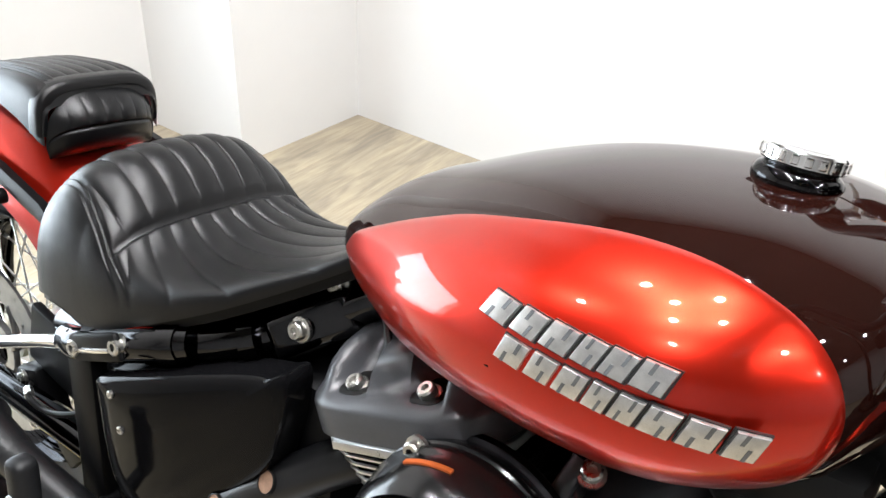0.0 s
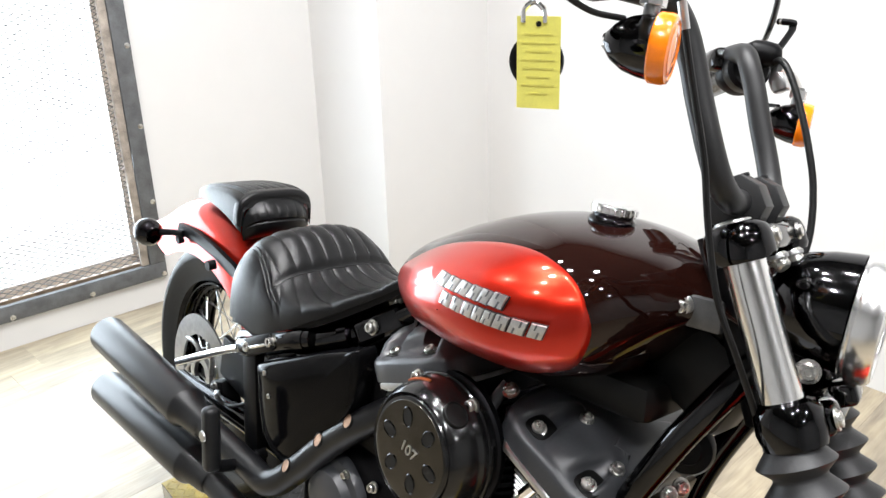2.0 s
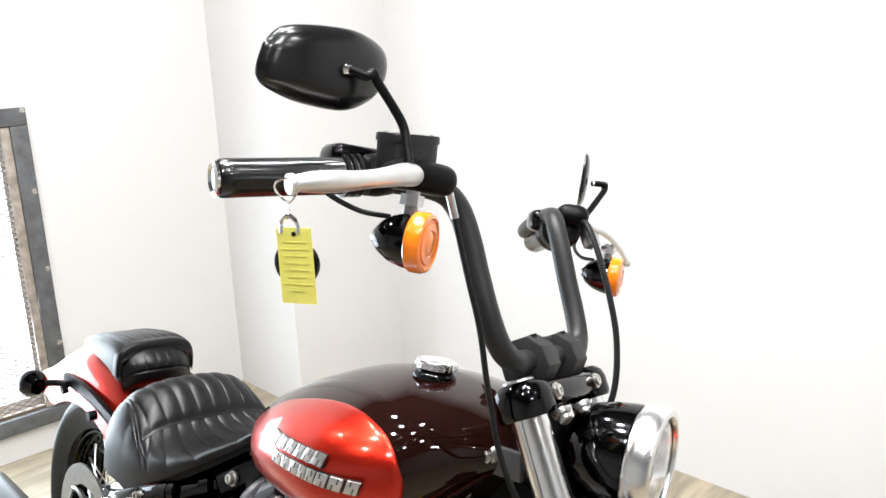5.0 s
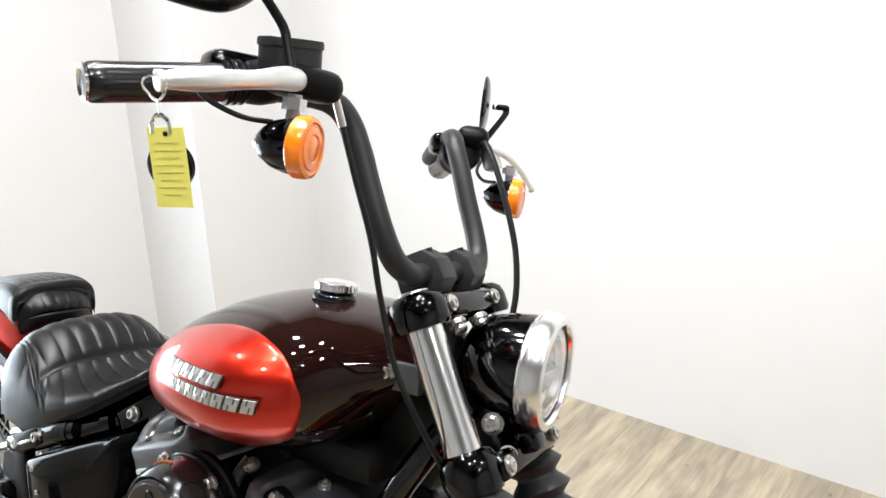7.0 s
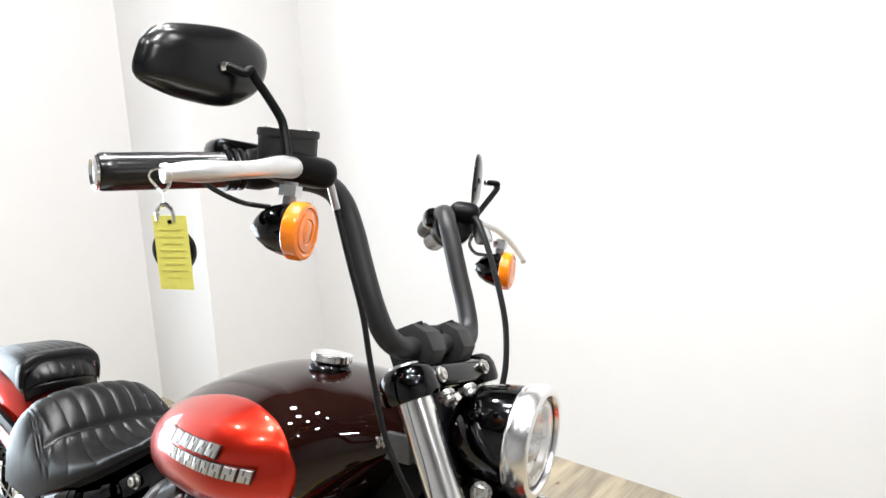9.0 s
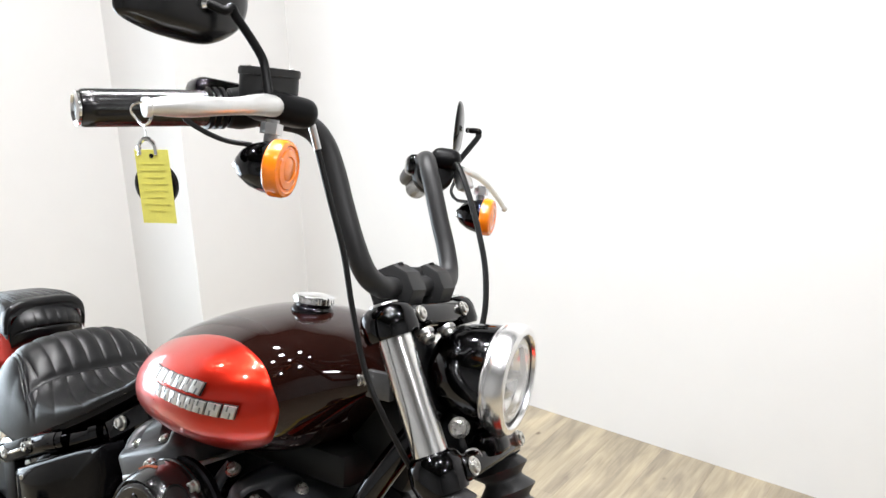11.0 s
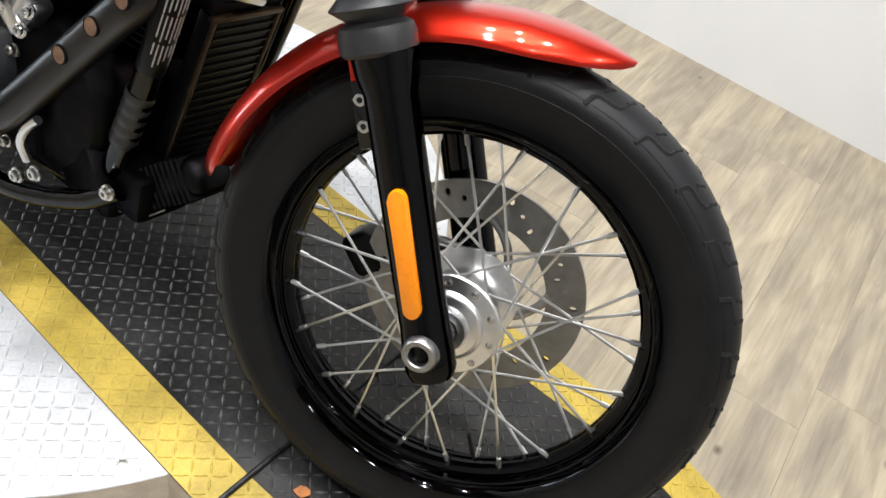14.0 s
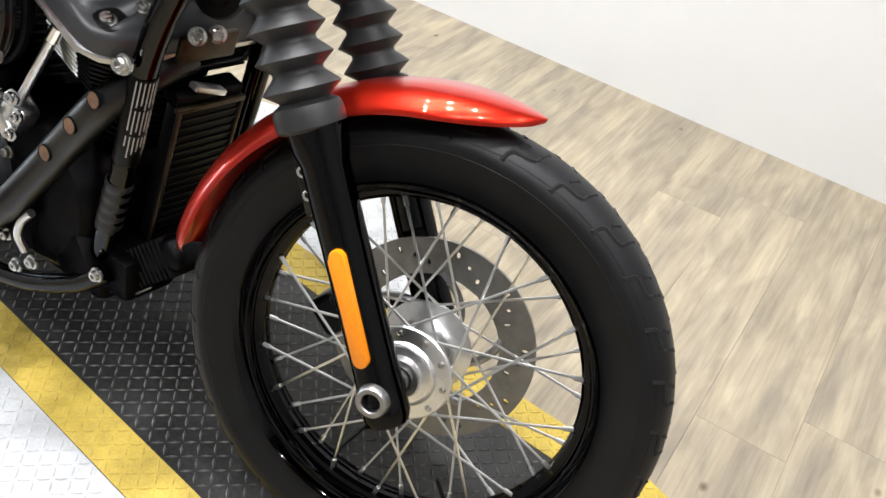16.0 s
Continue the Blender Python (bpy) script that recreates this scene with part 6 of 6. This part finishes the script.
# -- air cleaner --
AC = Vector((-0.678, -0.200, 0.622))
MA = Matrix.Translation(AC) @ Matrix.Rotation(radians(90), 4, "X") @ Matrix.Rotation(radians(-4), 4, "X")
ac = part("air_cleaner", lathe_bm([(0, -0.03), (0.086, -0.03), (0.095, -0.022), (0.0985, -0.014), (0.1000, -0.008), (0.1010, -0.006), (0.1010, -0.002), (0.0990, 0.000), (0.0985, 0.004), (0.1000, 0.006), (0.0995, 0.010), (0.0975, 0.013), (0.0960, 0.020), (0.092, 0.036), (0.086, 0.050), (0.081, 0.055), (0.078, 0.0515), (0.075, 0.0555), (0.071, 0.0565), (0.0, 0.0565)], MA, 64), M_AIRBOX, bike, "round black air cleaner")
part("face_plate", lathe_bm([(0, 0.0572), (0.0700, 0.0572), (0.0708, 0.0562)], MA, 56), M_FACE, ac, "dark polished face plate")
part("air_backplate", lathe_bm([(0.0, -0.034), (0.097, -0.034), (0.100, -0.030), (0.100, -0.022), (0.095, -0.018)], MA, 48), M_MATTE, ac)
for k in range(6):
    a = 2 * math.pi * k / 6 + 0.25
    outl = [(0.0085 * math.cos(2 * math.pi * j / 18), 0.0128 * math.sin(2 * math.pi * j / 18)) for j in range(18)]
    # no hole is cut: a black plate paints the shade inside
    part("hole_shade", prism_bm(outl, 0.0012, MA @ Matrix.Rotation(a, 4, "Z") @ at(0, 0.047, 0.0566)), M_CABLE, ac, "black oval plate painted as a shaded opening")
    part("hole_lip", lathe_bm([(0.0085, 0.0), (0.0098, 0.0014), (0.0112, 0.0)], MA @ Matrix.Rotation(a, 4, "Z") @ at(0, 0.047, 0.0571) @ Matrix.Diagonal((1, 1.36, 1, 1)), 24), M_GLOSS, ac)
for deg in (56, 127, 320):
    a = radians(deg)
    part("cover_bolt", bolt_bm(MA @ Vector((0.097 * math.cos(a), 0.097 * math.sin(a), 0.002)), MA.to_3x3() @ Vector((0, 0, 1)), 0.0085, 0.012), M_ZINC, ac)
arc = [[MA @ Vector((r * math.cos(radians(dg)), r * math.sin(radians(dg)), z)) for r, z in ((0.0945, 0.0245), (0.0966, 0.0245), (0.0958, 0.0290), (0.0940, 0.0290))] for dg in range(96, 125, 2)]
part("accent", loft_bm(arc), mat("orange_print", (0.34, 0.07, 0.012), 0.4), ac, "small orange printed line")
# side opening, its inner shade painted by a black disc
notch = MA @ Matrix.Rotation(radians(-37), 4, "Z") @ at(0, 0.0922, 0.034) @ Matrix.Rotation(radians(-80), 4, "X")
part("opening_shade", lathe_bm([(0, 0.0012), (0.017, 0.0012), (0.018, 0.003), (0.0195, 0.002), (0.020, -0.008)], notch @ Matrix.Diagonal((1.0, 0.85, 1, 1)), 32), M_CABLE, ac, "black disc painted as a shaded opening in the cover's side")
fc = bpy.data.curves.new("numerals", "FONT")
fc.body, fc.size, fc.extrude, fc.align_x, fc.align_y = "107", 0.023, 0.0015, "CENTER", "CENTER"
tmp = bpy.data.objects.new("numerals", fc)
scene.collection.objects.link(tmp)
bpy.context.view_layer.update()
nm = bpy.data.meshes.new_from_object(tmp.evaluated_get(bpy.context.evaluated_depsgraph_get()))
bpy.data.objects.remove(tmp)
b107 = bmesh.new()
b107.from_mesh(nm)
part("numerals", b107, M_ALU, ac, "raised silver number 107", MA @ Matrix.Rotation(radians(-14), 4, "Z") @ at(0, 0, 0.0578))

# -- exhaust --
def pipe(name, pts, r, label, n=10):
    return part(name, tube_bm(pts, r, n, 24), M_EXH, bike, label)


e1 = pipe("front_exhaust_pipe", [(-0.455, -0.020, 0.588), (-0.458, -0.080, 0.570), (-0.482, -0.122, 0.533), (-0.522, -0.135, 0.481), (-0.568, -0.145, 0.421), (-0.620, -0.163, 0.348), (-0.666, -0.180, 0.287), (-0.715, -0.196, 0.248), (-0.790, -0.208, 0.224), (-0.900, -0.218, 0.214), (-1.05, -0.234, 0.232), (-1.300, -0.245, 0.262)], 0.0255, "black front exhaust pipe")
e2 = pipe("rear_exhaust_pipe", [(-0.80, -0.080, 0.600), (-0.862, -0.130, 0.572), (-0.913, -0.163, 0.530), (-0.975, -0.182, 0.468), (-1.03, -0.205, 0.400), (-1.085, -0.226, 0.350), (-1.16, -0.232, 0.352), (-1.26, -0.242, 0.366), (-1.34, -0.248, 0.376)], 0.0255, "black rear exhaust pipe")
for (ps, host) in ((((-0.481, -0.126, 0.534), (-0.522, -0.135, 0.481), (-0.568, -0.145, 0.421)), e1), (((-0.913, -0.163, 0.530), (-0.970, -0.181, 0.473), (-1.03, -0.205, 0.400)), e2)):
    for p in ps:
        out = Vector((0.42, -0.75, 0.52) if host is e1 else (-0.25, -1, 0.45)).normalized()
        run = (Vector(ps[2]) - Vector(ps[0])).normalized()
        out = (out - run * out.dot(run)).normalized()
        mh, _ = span(Vector(p) + out * 0.0240, Vector(p) + out)
        # black ring paints recess shade round the bare steel disc
        part("hole_shade_ring", lathe_bm([(0.0112, 0.0010), (0.0114, 0.0034), (0.0126, 0.0030), (0.0130, -0.001)], mh, 24), M_CABLE, host)
        part("heat_shield_hole", lathe_bm([(0, 0.0024), (0.0112, 0.0024), (0.0116, 0.0)], mh, 24), M_WARM, host, "round hole showing bare steel")
for nm2, a0, a1 in (("upper_muffler", (-1.300, -0.246, 0.370), (-1.785, -0.262, 0.396)), ("lower_muffler", (-1.270, -0.246, 0.260), (-1.790, -0.262, 0.252))):
    mm2, lm = span(a0, a1)
    mf = part(nm2, lathe_bm([(0.026, 0), (0.030, 0.02), (0.034, 0.07), (0.0425, 0.085), (0.0435, 0.090), (0.0435, lm - 0.004), (0.0425, lm), (0.036, lm), (0.034, lm - 0.01), (0.03, lm - 0.05), (0.0, lm - 0.05)], mm2, 44), M_EXH, bike, "black shorty muffler")
# passenger peg folded up, rider peg and pedal
pg = part("passenger_peg", box_bm(0.030, 0.030, 0.125, at(-1.165, -0.305, 0.425) @ Matrix.Rotation(radians(-4), 4, "Y"), 0.010, 3), M_RUBBER, bike, "folded black passenger peg")
part("peg_bracket", tube_bm([(-1.17, -0.19, 0.36), (-1.17, -0.25, 0.355), (-1.168, -0.30, 0.365)], 0.012, 6, 12), M_SATIN, pg)
part("peg_end", lathe_bm([(0, 0.003), (0.010, 0.003), (0.011, 0)], at(-1.165, -0.321, 0.435) @ Matrix.Rotation(radians(90), 4, "X"), 18), M_STEEL, pg)
rp = part("rider_peg", tube_bm([(-0.688, -0.205, 0.280), (-0.697, -0.25, 0.284), (-0.708, -0.318, 0.287)], 0.0135, 6, 16), M_RUBBER, bike, "ribbed black rider footpeg")
# white highlights on the rubber ribs, put in as bright steel bars
for k in range(7):
    part("rib_highlight", box_bm(0.026, 0.0045, 0.006, at(-0.6955 - 0.0016 * k, -0.246 - k * 0.0098, 0.2975 + 0.0004 * k), 0.0015, 1), M_STEEL, rp, "rubber ribs with their highlights put in as bright steel")
part("peg_cap", lathe_bm([(0, 0.010), (0.010, 0.009), (0.0145, 0.005), (0.0155, 0)], at(-0.708, -0.317, 0.287) @ Matrix.Rotation(radians(90), 4, "X"), 20), M_STEEL, rp, "bright peg end cap")
part("peg_clevis", tube_bm([(-0.700, -0.165, 0.245), (-0.690, -0.195, 0.272), (-0.688, -0.215, 0.281)], 0.015, 6, 12), M_GLOSS, rp)
bp2 = part("brake_pedal", box_bm(0.066, 0.040, 0.020, at(-0.712, -0.285, 0.328) @ Matrix.Rotation(radians(-20), 4, "Y"), 0.009, 3), M_GLOSS, bike, "black brake pedal pad")
part("pedal_bolt", bolt_bm((-0.728, -0.304, 0.322), (-0.2, -1, 0.1), 0.007, 0.008), M_ZINC, bp2)
part("pedal_arm", tube_bm([(-0.715, -0.270, 0.320), (-0.735, -0.225, 0.295), (-0.76, -0.19, 0.25), (-0.78, -0.165, 0.20)], 0.008, 8, 10), M_GLOSS, bp2)
part("peg_mount", tube_bm([(-0.88, -0.17, 0.120), (-0.78, -0.165, 0.118), (-0.67, -0.150, 0.135), (-0.56, -0.130, 0.185), (-0.50, -0.115, 0.235)], 0.017, 8, 14), M_GLOSS, bike, "black lower frame and peg mount")
part("mount_block", box_bm(0.085, 0.05, 0.075, at(-0.568, -0.115, 0.240) @ Matrix.Rotation(radians(-30), 4, "Y"), 0.010, 2), M_MATTE, bike, "black mounting block")
part("lower_guard", box_bm(0.13, 0.10, 0.075, at(-0.53, -0.060, 0.222), 0.014, 2), M_MATTE, bike, "black lower engine mount")
GFM = at(-0.452, -0.045, 0.262) @ Matrix.Rotation(radians(-40), 4, "Y")
gf = part("ribbed_cover", box_bm(0.150, 0.075, 0.060, GFM, 0.022, 3), M_MATTE, bike, "black ribbed lower cover")
for k in range(9):
    part("rib", box_bm(0.006, 0.080, 0.066, GFM @ at(-0.050 + 0.0125 * k, 0, 0), 0.0028, 1), M_MATTE, gf)
part("foot_plate", box_bm(0.090, 0.030, 0.008, at(-0.505, -0.075, 0.182) @ Matrix.Rotation(radians(-28), 4, "Y"), 0.002, 2), M_STEEL, bike, "bare alloy foot plate")
for px, py, pz in ((-0.505, -0.130, 0.232), (-0.653, -0.172, 0.184), (-0.540, -0.115, 0.195), (-0.62, -0.165, 0.205)):
    part("lower_bolt", bolt_bm((px, py, pz), (0.1, -1, 0), 0.009, 0.010), M_ZINC, bike)
# oil cooler between the down tubes
OCM = at(-0.468, 0, 0.402) @ Matrix.Rotation(radians(13), 4, "Y")
oc = part("oil_cooler", box_bm(0.030, 0.112, 0.250, OCM, 0.006), M_SATIN, bike, "black oil cooler in a worn bronze frame")
for dx, dy in ((0.016, -0.056), (0.016, 0.056)):
    part("cooler_edge", box_bm(0.007, 0.006, 0.250, OCM @ at(dx, dy, 0), 0.002, 2), M_BRONZE, oc, "worn bronze frame edge")
part("cooler_top_rail", box_bm(0.010, 0.122, 0.008, OCM @ at(0.014, 0, 0.127), 0.002, 2), M_BRONZE, oc)
part("cooler_cap", box_bm(0.036, 0.118, 0.020, OCM @ at(-0.006, 0, 0.138), 0.005, 2), M_MATTE, oc)
part("cooler_clip", box_bm(0.018, 0.060, 0.010, OCM @ at(0.016, -0.015, 0.158) @ Matrix.Rotation(radians(-18), 4, "X"), 0.003, 2), M_ALU, oc, "bare alloy clip")
for k in range(16):
    part("cooler_fin", box_bm(0.004, 0.100, 0.003, OCM @ at(0.0165, 0, -0.112 + k * 0.0148)), M_SATIN, oc)
part("horn", lathe_bm([(0, 0.018), (0.016, 0.018), (0.019, 0.015), (0.031, 0.013), (0.035, 0.006), (0.035, -0.01), (0.022, -0.02), (0, -0.02)], at(-0.400, -0.020, 0.694) @ Matrix.Rotation(radians(80), 4, "X") @ Matrix.Rotation(radians(28), 4, "Y"), 32), M_SATIN, bike, "round black horn")
part("cooler_bracket", box_bm(0.010, 0.095, 0.040, at(-0.407, -0.03, 0.620) @ Matrix.Rotation(radians(14), 4, "Y"), 0.003), M_BRONZE, bike, "drilled bronze bracket")
for px, py, pz in ((-0.393, -0.060, 0.642), (-0.400, -0.020, 0.637)):
    part("bracket_bolt", bolt_bm((px, py, pz), (0.8, -0.4, 0.3), 0.0092, 0.010), M_ZINC, bike)
part("neck_cover", box_bm(0.13, 0.07, 0.12, at(-0.40, 0, 0.80) @ Matrix.Rotation(radians(25), 4, "Y"), 0.02, 2), M_CABLE, bike, "black electrical cover under the tank")
part("wiring_tray", box_bm(0.40, 0.17, 0.055, at(-0.63, 0.0, 0.738) @ Matrix.Rotation(radians(-4), 4, "Y"), 0.015, 2), M_CABLE, bike, "black wiring tray under the tank")
part("side_stand", tube_bm([(-0.85, 0.14, 0.19), (-0.83, 0.24, 0.10), (-0.80, 0.305, 0.045)], 0.010, 6, 12), M_SATIN, bike, "black side stand")

# ---- key tag hanging on the brake lever ----
TAGP = BIKE @ FB @ Vector((-0.040, -0.444, 0.992))
tagob = thing("key_tag", "yellow card tag and black key fob hanging from the lever", "key tag", Matrix.Translation(TAGP))
mt = Matrix.Rotation(radians(28), 4, "Z")
card = part("card", box_bm(0.036, 0.0009, 0.074, mt @ at(0.004, 0, -0.078)), M_YELLOW, tagob, "yellow printed card")
for k, w in enumerate((0.024, 0.028, 0.022, 0.028, 0.026, 0.020, 0.028, 0.016)):
    part("print_bar", box_bm(w, 0.0004, 0.0011, mt @ at(0.004, -0.0008, -0.055 - k * 0.0068)), M_INK, card)
part("ring", tube_bm([(0.011 * math.cos(2 * math.pi * k / 10), 0.004 * math.sin(4 * math.pi * k / 10), -0.006 + 0.011 * math.sin(2 * math.pi * k / 10)) for k in range(11)], 0.0012, 4, 8), M_CHROME, tagob, "steel key ring", mt)
part("clip", tube_bm([(-0.009, 0, -0.046), (-0.008, 0, -0.036), (0.0, 0, -0.030), (0.008, 0, -0.036), (0.009, 0, -0.046)], 0.0022, 6, 8), M_CHROME, tagob, "silver clip", mt)
part("wire", tube_bm([(0, 0, -0.016), (0.001, 0, -0.024), (0.0, 0, -0.031)], 0.0009, 4, 6), M_CHROME, tagob, "", mt)
part("fob", lathe_bm([(0, -0.006), (0.018, -0.006), (0.0225, -0.003), (0.0225, 0.003), (0.018, 0.006), (0, 0.006)], mt @ at(0.0, 0.009, -0.078) @ Matrix.Rotation(radians(90), 4, "X"), 32), M_SATIN, tagob, "round black key fob")
part("tag_hole", lathe_bm([(0, 0.0007), (0.0022, 0.0007), (0.0023, 0)], mt @ at(0.004, -0.0004, -0.047) @ Matrix.Rotation(radians(90), 4, "X"), 12), M_CABLE, card)
part("fob_top", box_bm(0.016, 0.008, 0.018, mt @ at(0, 0.006, -0.052), 0.003), M_SATIN, tagob)

# ---- floor planks, last ----
def planks():
    w, l, g = 0.182, 1.22, 0.0003
    bmp = box_bm(w - g, l - g, 0.006, None, 0.0004, 1)
    me = finish(bmp, "plank", M_PLANK)
    rng = random.Random(4)
    turn = radians(4)
    for cx in range(-19, 21):
        shift = rng.random() * l
        for cy in range(-5, 6):
            x, y = cx * w, cy * l + shift
            X = x * math.cos(turn) - y * math.sin(turn) + 0.1
            Y = x * math.sin(turn) + y * math.cos(turn) - 0.8
            # boards are sawn off where they run under the walls
            lo, hi = max(-l / 2, SOUTH_Y - 0.03 - Y), min(l / 2, WALL_Y + 0.03 - Y)
            if not WALL_X - 0.09 < X < EAST_X + 0.09 or hi - lo < 0.04:
                continue
            board = me
            if hi - lo < l - 0.001:
                board = finish(box_bm(w - g, hi - lo - g, 0.006, Matrix.Translation((0, (lo + hi) / 2, 0)), 0.0004, 1), "plank", M_PLANK)
            ob = new("plank", board)
            ob.parent = floor
            ob.matrix_world = pose(X, Y, FLOOR_Z - 0.003, 0, 0, math.degrees(turn))


planks()
